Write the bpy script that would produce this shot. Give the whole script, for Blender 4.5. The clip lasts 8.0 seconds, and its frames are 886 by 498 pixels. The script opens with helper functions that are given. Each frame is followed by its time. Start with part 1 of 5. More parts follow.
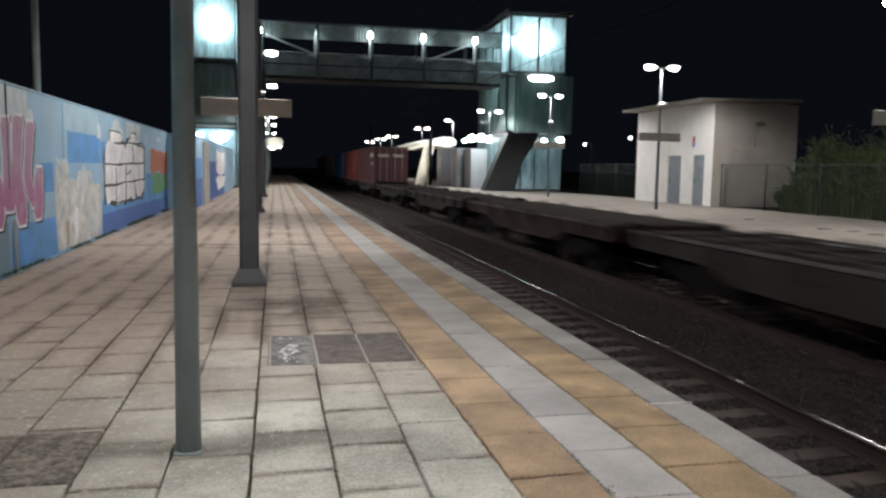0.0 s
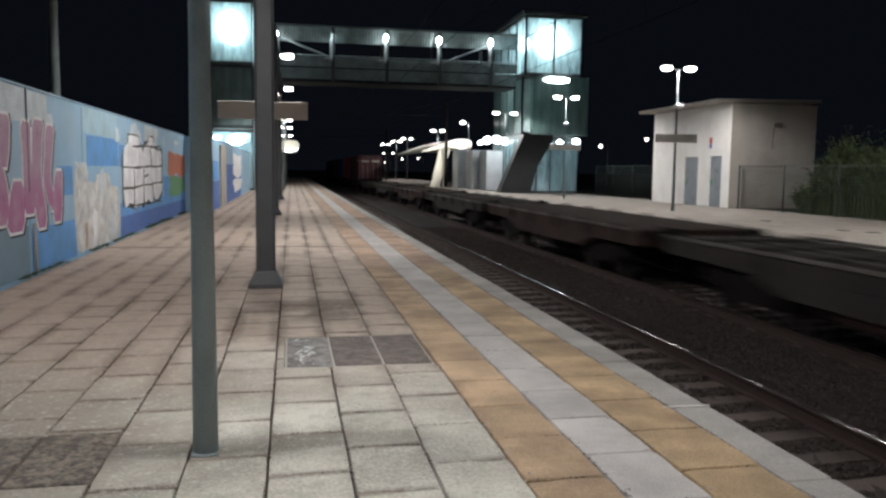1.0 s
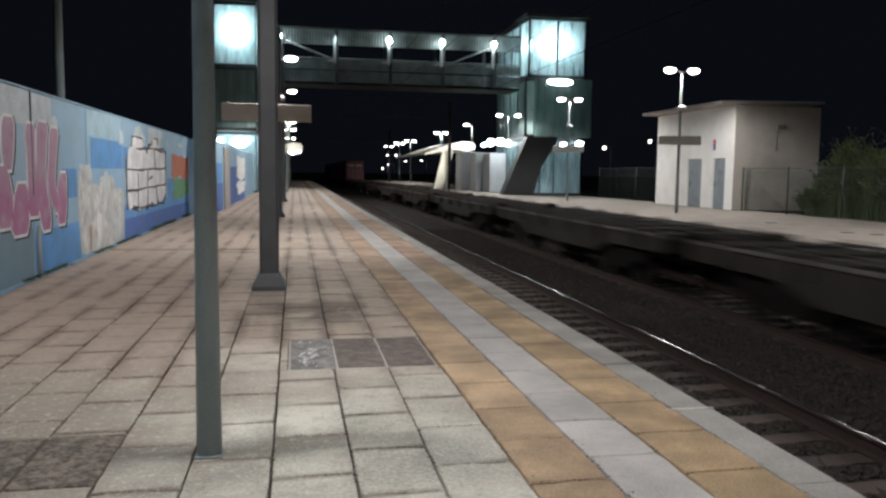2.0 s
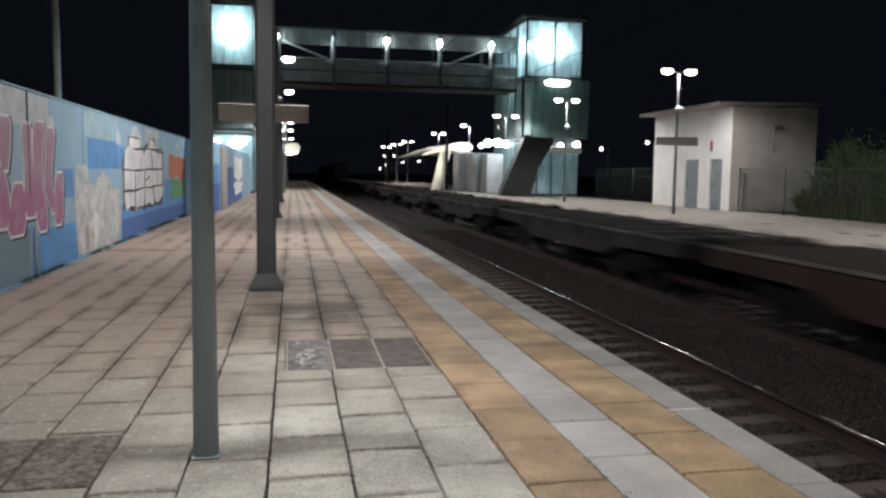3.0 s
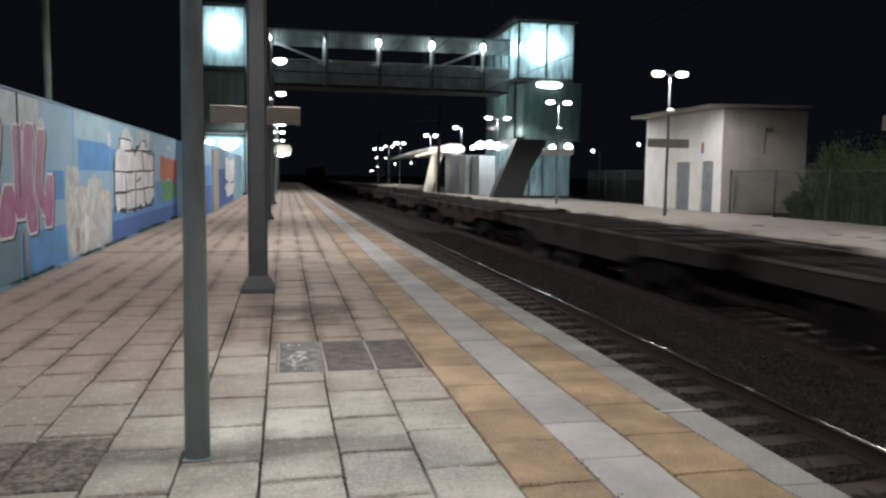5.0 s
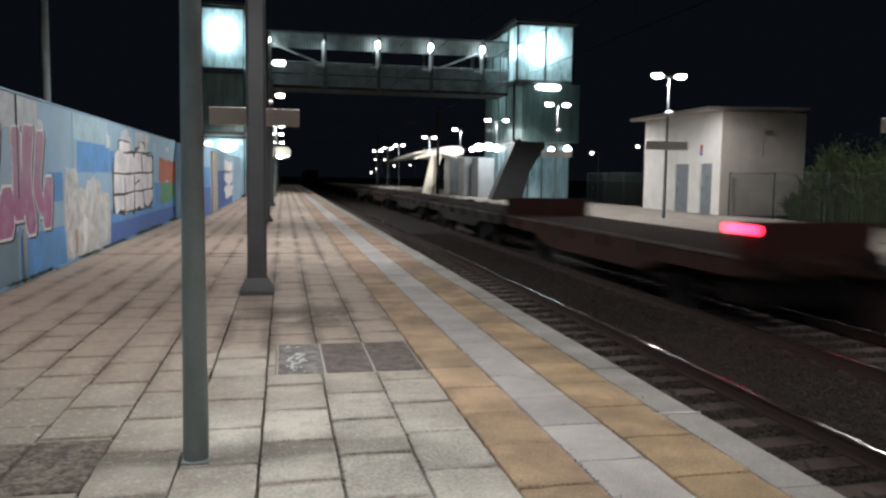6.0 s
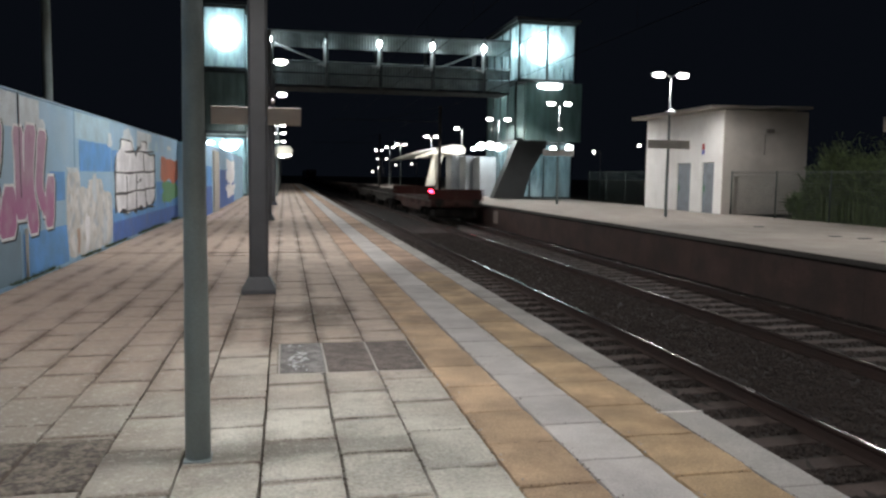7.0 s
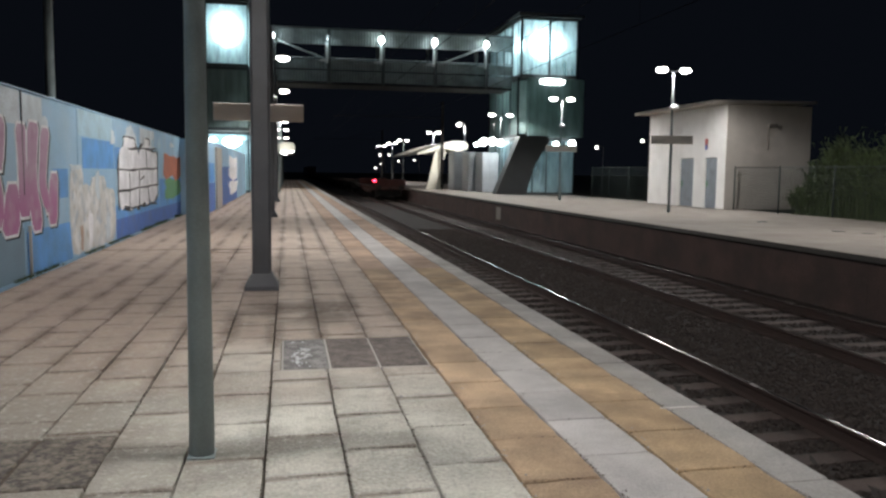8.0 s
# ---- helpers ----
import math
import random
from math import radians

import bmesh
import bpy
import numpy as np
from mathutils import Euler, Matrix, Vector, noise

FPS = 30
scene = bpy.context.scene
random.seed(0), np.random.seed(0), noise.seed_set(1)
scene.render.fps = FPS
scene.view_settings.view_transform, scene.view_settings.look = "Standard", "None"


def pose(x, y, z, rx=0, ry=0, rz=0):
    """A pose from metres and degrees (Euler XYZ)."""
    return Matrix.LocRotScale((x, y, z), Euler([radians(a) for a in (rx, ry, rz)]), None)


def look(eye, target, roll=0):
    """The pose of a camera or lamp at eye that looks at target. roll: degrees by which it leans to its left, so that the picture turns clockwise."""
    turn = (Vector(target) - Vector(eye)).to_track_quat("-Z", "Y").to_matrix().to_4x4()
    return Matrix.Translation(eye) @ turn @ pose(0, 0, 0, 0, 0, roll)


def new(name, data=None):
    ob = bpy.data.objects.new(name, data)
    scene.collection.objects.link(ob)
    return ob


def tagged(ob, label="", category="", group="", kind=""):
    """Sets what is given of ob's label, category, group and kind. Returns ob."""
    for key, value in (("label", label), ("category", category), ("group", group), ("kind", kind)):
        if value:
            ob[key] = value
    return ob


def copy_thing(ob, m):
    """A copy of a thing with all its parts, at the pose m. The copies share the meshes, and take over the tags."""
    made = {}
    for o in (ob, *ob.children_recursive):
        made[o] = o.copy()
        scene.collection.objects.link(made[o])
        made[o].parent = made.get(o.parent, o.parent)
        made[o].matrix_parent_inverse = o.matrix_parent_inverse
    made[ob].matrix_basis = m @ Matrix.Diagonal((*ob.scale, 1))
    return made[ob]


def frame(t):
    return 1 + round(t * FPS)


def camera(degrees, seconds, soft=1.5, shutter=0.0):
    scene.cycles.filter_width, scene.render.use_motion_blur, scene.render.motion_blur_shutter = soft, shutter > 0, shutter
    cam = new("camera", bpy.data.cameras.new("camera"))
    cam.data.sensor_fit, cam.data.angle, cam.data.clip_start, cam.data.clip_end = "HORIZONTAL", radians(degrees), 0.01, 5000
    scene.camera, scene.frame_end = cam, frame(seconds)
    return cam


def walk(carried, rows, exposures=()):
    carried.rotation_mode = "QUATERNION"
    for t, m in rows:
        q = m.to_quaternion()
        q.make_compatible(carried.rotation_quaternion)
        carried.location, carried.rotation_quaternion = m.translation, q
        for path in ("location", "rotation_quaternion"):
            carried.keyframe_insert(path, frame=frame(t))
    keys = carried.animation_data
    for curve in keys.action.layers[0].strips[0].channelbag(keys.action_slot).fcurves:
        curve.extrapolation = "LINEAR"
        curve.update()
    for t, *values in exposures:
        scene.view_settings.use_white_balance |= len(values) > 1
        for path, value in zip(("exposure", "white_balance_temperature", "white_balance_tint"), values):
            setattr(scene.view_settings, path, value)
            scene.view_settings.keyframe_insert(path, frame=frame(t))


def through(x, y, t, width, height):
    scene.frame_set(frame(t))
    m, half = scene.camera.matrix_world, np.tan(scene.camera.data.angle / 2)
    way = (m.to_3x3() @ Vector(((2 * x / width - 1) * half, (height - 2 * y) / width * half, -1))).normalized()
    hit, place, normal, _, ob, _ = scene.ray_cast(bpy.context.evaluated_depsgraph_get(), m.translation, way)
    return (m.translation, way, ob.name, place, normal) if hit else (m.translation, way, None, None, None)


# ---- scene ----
# Night at a suburban railway station: x runs across the tracks, y along them, z = 0 is the platform.
EYE = (0, 0, 1.46)
cam = camera(58.25, 8.0, soft=2.5, shutter=1.1)
walk(cam, [
    (0.0, look(EYE, (4.1207, 19.4675, -0.5495), 0.937)),
    (0.5, look(EYE, (3.9366, 19.5067, -0.5376), 0.741)),
    (1.0, look(EYE, (3.7366, 19.5495, -0.5034), 0.766)),
    (1.5, look(EYE, (3.6414, 19.5717, -0.4611), 0.736)),
    (3.0, look(EYE, (3.7212, 19.5595, -0.4320), 0.794)),
    (3.5, look(EYE, (3.7657, 19.5542, -0.3985), 0.869)),
    (4.0, look(EYE, (3.8474, 19.5335, -0.4481), 0.806)),
    (4.5, look(EYE, (3.8912, 19.5271, -0.4243), 0.780)),
    (6.0, look(EYE, (3.9426, 19.5254, -0.3326), 0.852)),
    (6.5, look(EYE, (3.9289, 19.5257, -0.3592), 0.814)),
    (7.0, look(EYE, (3.8993, 19.5318, -0.3575), 0.826)),
    (7.5, look(EYE, (3.8598, 19.5344, -0.4139), 0.700)),
    (8.0, look(EYE, (3.8301, 19.5361, -0.4564), 0.653)),
], exposures=[(0.0, 0.07), (8.0, 0.07)])

# ---------------------------------------------------------------- sky and light
world = bpy.data.worlds.new("night_sky")
world.use_nodes = True
scene.world = world
wbg = world.node_tree.nodes["Background"]
wbg.inputs["Color"].default_value = (0.46, 0.60, 0.95, 1)
wbg.inputs["Strength"].default_value = 0.0055

NEAR_POSTS = [-21.4, -8.6, 4.13, 16.6, 29.9, 42.0, 54.8, 68.0, 81.4, 102.4]
FAR_POSTS = [-9.4, 3.4, 16.6, 29.03, 41.84, 54.5, 66.2, 80.7, 102.6, 113.6, 126.9]
NEAR_X, FAR_X = -0.44, 14.72
HEAD_Z = 5.52


def lamp(name, where, power, colour=(1.0, 0.967, 0.945), kind="SPOT", cone=165, size=0.2, aim=(0, 0, -1)):
    data = bpy.data.lights.new(name, kind)
    data.energy, data.color = power, colour
    if kind == "SPOT":
        data.spot_size, data.spot_blend, data.shadow_soft_size = radians(cone), 0.35, size
    elif kind == "POINT":
        data.shadow_soft_size = size
    else:
        data.size = size
    ob = new(name, data)
    ob.matrix_world = look(where, Vector(where) + Vector(aim))
    return ob


for i, y in enumerate(NEAR_POSTS):
    if y > 70:
        continue
    for s in ((-0.41, 0.41) if y < 20 else (0.0,)):
        lamp("platform_lamp_light", (NEAR_X + s, y, HEAD_Z - 0.16), 490 if s else 940)
for i, y in enumerate(FAR_POSTS):
    if y > 120:
        continue
    lamp("platform_lamp_light", (FAR_X, y, HEAD_Z - 0.16), 980 if y < 20 else 1300)

# ---------------------------------------------------------------- materials


def nodes_of(name):
    m = bpy.data.materials.new(name)
    m.use_nodes = True
    nt = m.node_tree
    return m, nt, nt.nodes, nt.links, nt.nodes["Principled BSDF"]


def surface(name, colour, rough=0.7, metal=0.0, vary=0.25, scale=3.0, grain=60.0, bump=0.15, dirt=None, dirt_amount=0.5,
            island=0.0, piece=0.0, spec=0.5, contrast=0.29, relief=0.01):
    """Two scales of colour variation, optional stains, relief."""
    m, nt, N, L, b = nodes_of(name)
    co = N.new("ShaderNodeTexCoord")
    big = N.new("ShaderNodeTexNoise"); big.inputs["Scale"].default_value = scale; big.inputs["Detail"].default_value = 6
    fine = N.new("ShaderNodeTexNoise"); fine.inputs["Scale"].default_value = grain; fine.inputs["Detail"].default_value = 4
    geo = N.new("ShaderNodeNewGeometry")
    L.new(geo.outputs["Position"] if piece or island else co.outputs["Object"], big.inputs["Vector"])
    L.new(geo.outputs["Position"] if piece or island else co.outputs["Object"], fine.inputs["Vector"])
    add = N.new("ShaderNodeMath"); add.operation = "ADD"
    L.new(big.outputs["Fac"], add.inputs[0])
    half = N.new("ShaderNodeMath"); half.operation = "MULTIPLY"; half.inputs[1].default_value = 0.7
    L.new(fine.outputs["Fac"], half.inputs[0])
    L.new(half.outputs[0], add.inputs[1])
    src = add
    if piece or island:
        rnd = N.new("ShaderNodeObjectInfo") if piece else geo
        k = N.new("ShaderNodeMath"); k.operation = "MULTIPLY_ADD"
        k.inputs[1].default_value = piece or island
        L.new(rnd.outputs["Random"] if piece else rnd.outputs["Random Per Island"], k.inputs[0])
        L.new(add.outputs[0], k.inputs[2])
        sub = N.new("ShaderNodeMath"); sub.operation = "SUBTRACT"; sub.inputs[1].default_value = (piece or island) / 2
        L.new(k.outputs[0], sub.inputs[0])
        src = sub
    mr = N.new("ShaderNodeMapRange")
    mr.inputs["From Min"].default_value, mr.inputs["From Max"].default_value = 0.85 - contrast, 0.85 + contrast
    mr.inputs["To Min"].default_value, mr.inputs["To Max"].default_value = 1 - vary, 1 + vary
    L.new(src.outputs[0], mr.inputs["Value"])
    mul = N.new("ShaderNodeVectorMath"); mul.operation = "SCALE"
    mul.inputs[0].default_value = colour
    L.new(mr.outputs["Result"], mul.inputs["Scale"])
    out = mul.outputs["Vector"]
    if dirt:
        st = N.new("ShaderNodeTexNoise"); st.inputs["Scale"].default_value = scale * 0.45; st.inputs["Detail"].default_value = 8
        st.inputs["Roughness"].default_value = 0.65
        L.new(geo.outputs["Position"], st.inputs["Vector"])
        ramp = N.new("ShaderNodeMapRange")
        ramp.inputs["From Min"].default_value, ramp.inputs["From Max"].default_value = 0.48, 0.68
        ramp.inputs["To Max"].default_value = dirt_amount
        L.new(st.outputs["Fac"], ramp.inputs["Value"])
        mix = N.new("ShaderNodeMix"); mix.data_type = "RGBA"
        L.new(ramp.outputs["Result"], mix.inputs["Factor"])
        L.new(out, mix.inputs["A"])
        mix.inputs["B"].default_value = (*dirt, 1)
        out = mix.outputs["Result"]
    L.new(out, b.inputs["Base Color"])
    b.inputs["Metallic"].default_value = metal
    b.inputs["Specular IOR Level"].default_value = spec
    rr = N.new("ShaderNodeMapRange")
    rr.inputs["From Min"].default_value, rr.inputs["From Max"].default_value = 0.3, 0.7
    rr.inputs["To Min"].default_value, rr.inputs["To Max"].default_value = max(rough - 0.1, 0.02), min(rough + 0.12, 1)
    L.new(big.outputs["Fac"], rr.inputs["Value"])
    L.new(rr.outputs["Result"], b.inputs["Roughness"])
    if bump:
        bp = N.new("ShaderNodeBump"); bp.inputs["Strength"].default_value = bump; bp.inputs["Distance"].default_value = relief
        L.new(fine.outputs["Fac"], bp.inputs["Height"])
        L.new(bp.outputs["Normal"], b.inputs["Normal"])
    return m


def glow(name, colour, strength):
    m, nt, N, L, b = nodes_of(name)
    b.inputs["Base Color"].default_value = (0.8, 0.8, 0.8, 1)
    b.inputs["Emission Color"].default_value = (*colour, 1)
    b.inputs["Emission Strength"].default_value = strength
    return m


def glass(name, colour, rough=0.1, through=0.8, streak=0.5):
    """Milky, streaked safety glass: part clear, part translucent."""
    m, nt, N, L, b = nodes_of(name)
    out = N["Material Output"]
    co = N.new("ShaderNodeTexCoord")
    mp = N.new("ShaderNodeMapping"); mp.inputs["Scale"].default_value = (1.5, 1.5, 0.35)
    no = N.new("ShaderNodeTexNoise"); no.inputs["Scale"].default_value = 1.2; no.inputs["Detail"].default_value = 5
    L.new(co.outputs["Object"], mp.inputs["Vector"]); L.new(mp.outputs["Vector"], no.inputs["Vector"])
    mr = N.new("ShaderNodeMapRange")
    mr.inputs["From Min"].default_value, mr.inputs["From Max"].default_value = 0.35, 0.7
    mr.inputs["To Min"].default_value, mr.inputs["To Max"].default_value = max(through - streak, 0), min(through + streak * 0.4, 1)
    L.new(no.outputs["Fac"], mr.inputs["Value"])
    tr = N.new("ShaderNodeBsdfTransparent"); tr.inputs["Color"].default_value = (*colour, 1)
    tl = N.new("ShaderNodeBsdfTranslucent"); tl.inputs["Color"].default_value = (*colour, 1)
    b.inputs["Base Color"].default_value = (*[c * 0.22 for c in colour], 1)
    b.inputs["Roughness"].default_value = rough
    m1 = N.new("ShaderNodeMixShader"); m1.inputs[0].default_value = 0.55
    L.new(b.outputs[0], m1.inputs[1]); L.new(tl.outputs[0], m1.inputs[2])
    m2 = N.new("ShaderNodeMixShader")
    L.new(mr.outputs["Result"], m2.inputs[0]); L.new(m1.outputs[0], m2.inputs[1]); L.new(tr.outputs[0], m2.inputs[2])
    L.new(m2.outputs[0], out.inputs["Surface"])
    return m


def slab_surface(name, per_piece):
    """Exposed-aggregate slabs: cleaner grey ones, beige worn ones, grime along the long joints, one painted shadow
    band.
    """
    m = surface(name, (0.48, 0.47, 0.415), 0.88, vary=0.36, scale=2.0, grain=48, bump=1.0, contrast=0.24, relief=0.018, dirt=(0.17, 0.135, 0.105), dirt_amount=0.5,
                piece=0.26 if per_piece else 0.0, island=0.0 if per_piece else 0.26)
    nt = m.node_tree
    N, L = nt.nodes, nt.links
    b = N["Principled BSDF"]
    colour = b.inputs["Base Color"].links[0].from_socket
    geo = N.new("ShaderNodeNewGeometry")
    xyz = N.new("ShaderNodeSeparateXYZ")
    L.new(geo.outputs["Position"], xyz.inputs[0])

    def calc(op, a, bb, c=None):
        n = N.new("ShaderNodeMath")
        n.operation = op
        for k, v in enumerate((a, bb, c)):
            if v is None:
                continue
            if isinstance(v, (int, float)):
                n.inputs[k].default_value = v
            else:
                L.new(v, n.inputs[k])
        return n.outputs[0]

    def ramp(v, lo, hi, top=1.0):
        n = N.new("ShaderNodeMapRange")
        n.interpolation_type = "SMOOTHSTEP"
        n.inputs["From Min"].default_value, n.inputs["From Max"].default_value, n.inputs["To Max"].default_value = lo, hi, top
        L.new(v, n.inputs["Value"])
        return n.outputs["Result"]

    def speck(scale, detail=5):
        n = N.new("ShaderNodeTexNoise")
        n.inputs["Scale"].default_value, n.inputs["Detail"].default_value = scale, detail
        L.new(geo.outputs["Position"], n.inputs["Vector"])
        return n.outputs["Fac"]

    def mixed(fac, a, colour_b):
        n = N.new("ShaderNodeMix")
        n.data_type = "RGBA"
        L.new(fac, n.inputs["Factor"]), L.new(a, n.inputs["A"])
        n.inputs["B"].default_value = (*colour_b, 1)
        return n.outputs["Result"]

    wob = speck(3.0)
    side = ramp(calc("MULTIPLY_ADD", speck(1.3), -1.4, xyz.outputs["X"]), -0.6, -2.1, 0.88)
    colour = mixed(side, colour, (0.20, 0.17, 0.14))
    worn = ramp(calc("MULTIPLY_ADD", speck(0.9), 3.0, xyz.outputs["Y"]), 5.6, 9.5, 0.62)
    out = mixed(worn, colour, (0.585, 0.44, 0.355))
    # grime creeping out of the long joints
    u = calc("FRACT", calc("MULTIPLY", calc("ADD", calc("MULTIPLY_ADD", wob, 0.05, xyz.outputs["X"]), 8.096), 2.5), None)
    edge = calc("MULTIPLY", calc("ABSOLUTE", calc("SUBTRACT", u, 0.5), None), 2.0)
    halo = calc("MULTIPLY", ramp(edge, 0.38, 0.96), calc("MULTIPLY", ramp(speck(0.9), 0.37, 0.60, 0.66), calc("ADD", ramp(xyz.outputs["Y"], 4.6, 6.6, 0.72), 0.28)))
    out = mixed(halo, out, (0.15, 0.108, 0.08))
    # and out of the cross joints, staggered from row to row
    row = calc("FLOOR", calc("MULTIPLY", calc("ADD", xyz.outputs["X"], 8.121), 2.5), None)
    shift = calc("MULTIPLY_ADD", xyz.outputs["X"], 0.068, calc("MULTIPLY_ADD", calc("MODULO", row, 2.0), 0.315, 0.14))
    v = calc("FRACT", calc("DIVIDE", calc("SUBTRACT", calc("MULTIPLY_ADD", wob, 0.04, calc("ADD", xyz.outputs["Y"], 59.98)), shift), 0.6), None)
    cross = calc("MULTIPLY", calc("ABSOLUTE", calc("SUBTRACT", v, 0.5), None), 2.0)
    out = mixed(calc("MULTIPLY", ramp(cross, 0.80, 0.99), ramp(speck(1.7), 0.34, 0.58, 0.72 if per_piece else 0.34)), out, (0.14, 0.102, 0.078))
    # a narrow cast shadow, painted dark across the slab colour
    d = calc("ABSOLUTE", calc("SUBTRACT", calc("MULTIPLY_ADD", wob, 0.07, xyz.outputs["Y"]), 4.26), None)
    shadow_band = calc("MULTIPLY", ramp(d, 0.17, 0.06, 0.5), ramp(xyz.outputs["X"], 0.85, 0.6))
    out = mixed(shadow_band, out, (0.13, 0.12, 0.10))
    # old grime patch round the column
    px = calc("MULTIPLY", calc("SUBTRACT", xyz.outputs["X"], 0.32), 0.95)
    py = calc("MULTIPLY", calc("SUBTRACT", xyz.outputs["Y"], 8.3), 1.1)
    rad = calc("SQRT", calc("ADD", calc("MULTIPLY", px, px), calc("MULTIPLY", py, py)), None)
    patch = calc("MULTIPLY", ramp(rad, 1.1, 0.3, 0.75), ramp(speck(1.8), 0.34, 0.56))
    out = mixed(patch, out, (0.12, 0.09, 0.07))
    # weathering blotches a hand wide
    out = mixed(ramp(speck(7, 9), 0.50, 0.70, 0.32), out, (0.22, 0.205, 0.17))
    out = mixed(ramp(speck(21, 6), 0.54, 0.70, 0.4), out, (0.60, 0.58, 0.51))
    # bright aggregate chips
    chips = ramp(speck(75, 2), 0.60, 0.72, 0.55)
    out = mixed(chips, out, (0.62, 0.60, 0.55))
    L.new(out, b.inputs["Base Color"])
    return m


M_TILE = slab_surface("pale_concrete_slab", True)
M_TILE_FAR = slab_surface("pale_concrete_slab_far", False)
M_OCHRE = surface("ochre_warning_slab", (0.455, 0.328, 0.214), 0.8, vary=0.42, scale=2.5, grain=70, bump=0.6, dirt=(0.19, 0.125, 0.09), dirt_amount=0.75, piece=0.22)
M_OCHRE_B = surface("yellow_warning_slab", (0.45, 0.325, 0.196), 0.8, vary=0.42, scale=2.5, grain=70, bump=0.6, dirt=(0.21, 0.14, 0.09), dirt_amount=0.7, piece=0.22)
M_OCHRE_FAR = surface("ochre_warning_slab_far", (0.45, 0.32, 0.232), 0.8, vary=0.34, scale=2.5, grain=70, bump=0.6, dirt=(0.19, 0.125, 0.09), dirt_amount=0.75, island=0.22)
M_WHITE = surface("pale_guide_slab", (0.50, 0.48, 0.465), 0.75, vary=0.26, scale=2.5, grain=80, bump=0.3, dirt=(0.2, 0.18, 0.18), dirt_amount=0.4, piece=0.2)
M_WHITE_FAR = surface("pale_guide_slab_far", (0.50, 0.48, 0.465), 0.75, vary=0.26, scale=2.5, grain=80, bump=0.3, dirt=(0.2, 0.18, 0.18), dirt_amount=0.4, island=0.2)
M_COPING = surface("coping_concrete", (0.43, 0.415, 0.395), 0.8, vary=0.3, scale=2, grain=70, bump=0.4, dirt=(0.14, 0.12, 0.1), dirt_amount=0.5, piece=0.2)
M_JOINT = surface("dark_joint_sand", (0.075, 0.058, 0.043), 0.95, vary=0.4, scale=5, grain=120, bump=0.8)
M_COVER = surface("dark_cover_slab", (0.15, 0.127, 0.105), 0.85, vary=0.6, scale=13, grain=40, bump=0.9, contrast=0.15, relief=0.02, dirt=(0.05, 0.046, 0.036), dirt_amount=0.85)
M_FILLER = surface("brown_joint_filler", (0.17, 0.135, 0.105), 0.9, vary=0.4, scale=4, grain=40, bump=0.4)
M_MORTAR = surface("pale_mortar", (0.72, 0.70, 0.67), 0.85, vary=0.2, scale=9, grain=60, bump=0.4)
M_COVER_GREY = surface("grey_cover_slab", (0.165, 0.138, 0.124), 0.85, vary=0.4, scale=9, grain=40, bump=0.7, contrast=0.15, relief=0.01, dirt=(0.10, 0.085, 0.075), dirt_amount=0.6)
M_COVER_STEEL = surface("worn_cover_steel", (0.19, 0.18, 0.172), 0.6, metal=0.1, contrast=0.14, vary=0.6, scale=9, grain=60, bump=0.4, dirt=(0.08, 0.07, 0.065))
M_POST = surface("grey_green_paint", (0.25, 0.298, 0.305), 0.45, vary=0.15, scale=3, grain=80, bump=0.05, dirt=(0.10, 0.11, 0.10), dirt_amount=0.4)
M_COLUMN = surface("dark_grey_paint", (0.078, 0.080, 0.088), 0.55, vary=0.2, scale=3, grain=80, bump=0.08, dirt=(0.05, 0.045, 0.04))
M_LAMP = glow("lamp_glass", (1.0, 0.98, 0.94), 14)
M_COOL = glow("cool_tube", (0.86, 1.0, 1.0), 26)
M_GLARE = glow("glare_lamp", (0.86, 0.99, 1.0), 12)
M_ALU = surface("lamp_housing", (0.55, 0.56, 0.57), 0.4, metal=0.3, vary=0.1, scale=4, bump=0.05)
M_SIGN = surface("pale_sign_enamel", (0.50, 0.45, 0.385), 0.5, vary=0.1, scale=3, bump=0.03)
M_SIGN_DARK = surface("grey_sign_enamel", (0.62, 0.60, 0.57), 0.5, vary=0.12, scale=3, bump=0.03)
M_BALLAST = surface("ballast", (0.035, 0.0275, 0.0245), 0.95, vary=0.5, scale=7, grain=28, bump=1.0, dirt=(0.02, 0.016, 0.014))
M_STONE = surface("ballast_stone", (0.070, 0.059, 0.054), 0.95, vary=0.3, scale=7, grain=60, bump=0.0, island=0.26, spec=0.1)
M_SLEEPER = surface("sleeper_concrete", (0.094, 0.071, 0.063), 0.9, vary=0.5, scale=3, grain=60, bump=0.5, dirt=(0.06, 0.04, 0.03), piece=0.25)
M_RAIL = surface("rusty_rail_side", (0.040, 0.023, 0.019), 0.85, vary=0.35, scale=2, grain=70, bump=0.3)
M_RAILTOP_DULL = surface("dull_rail_head", (0.17, 0.145, 0.13), 0.2, metal=0.95, vary=0.3, scale=1.2, grain=30, bump=0.1)
M_RAILTOP = surface("polished_rail_head", (0.62, 0.59, 0.57), 0.19, metal=1.0, vary=0.1, scale=1.2, grain=30, bump=0.02)
M_WALLFACE = surface("brown_retaining_concrete", (0.088, 0.057, 0.049), 0.9, vary=0.45, scale=1.4, grain=40, bump=0.4, dirt=(0.045, 0.034, 0.03), dirt_amount=0.7)
M_FARPAVE = surface("far_platform_paving", (0.33, 0.295, 0.26), 0.85, vary=0.25, scale=1.2, grain=30, bump=0.3, dirt=(0.22, 0.18, 0.15), dirt_amount=0.5)
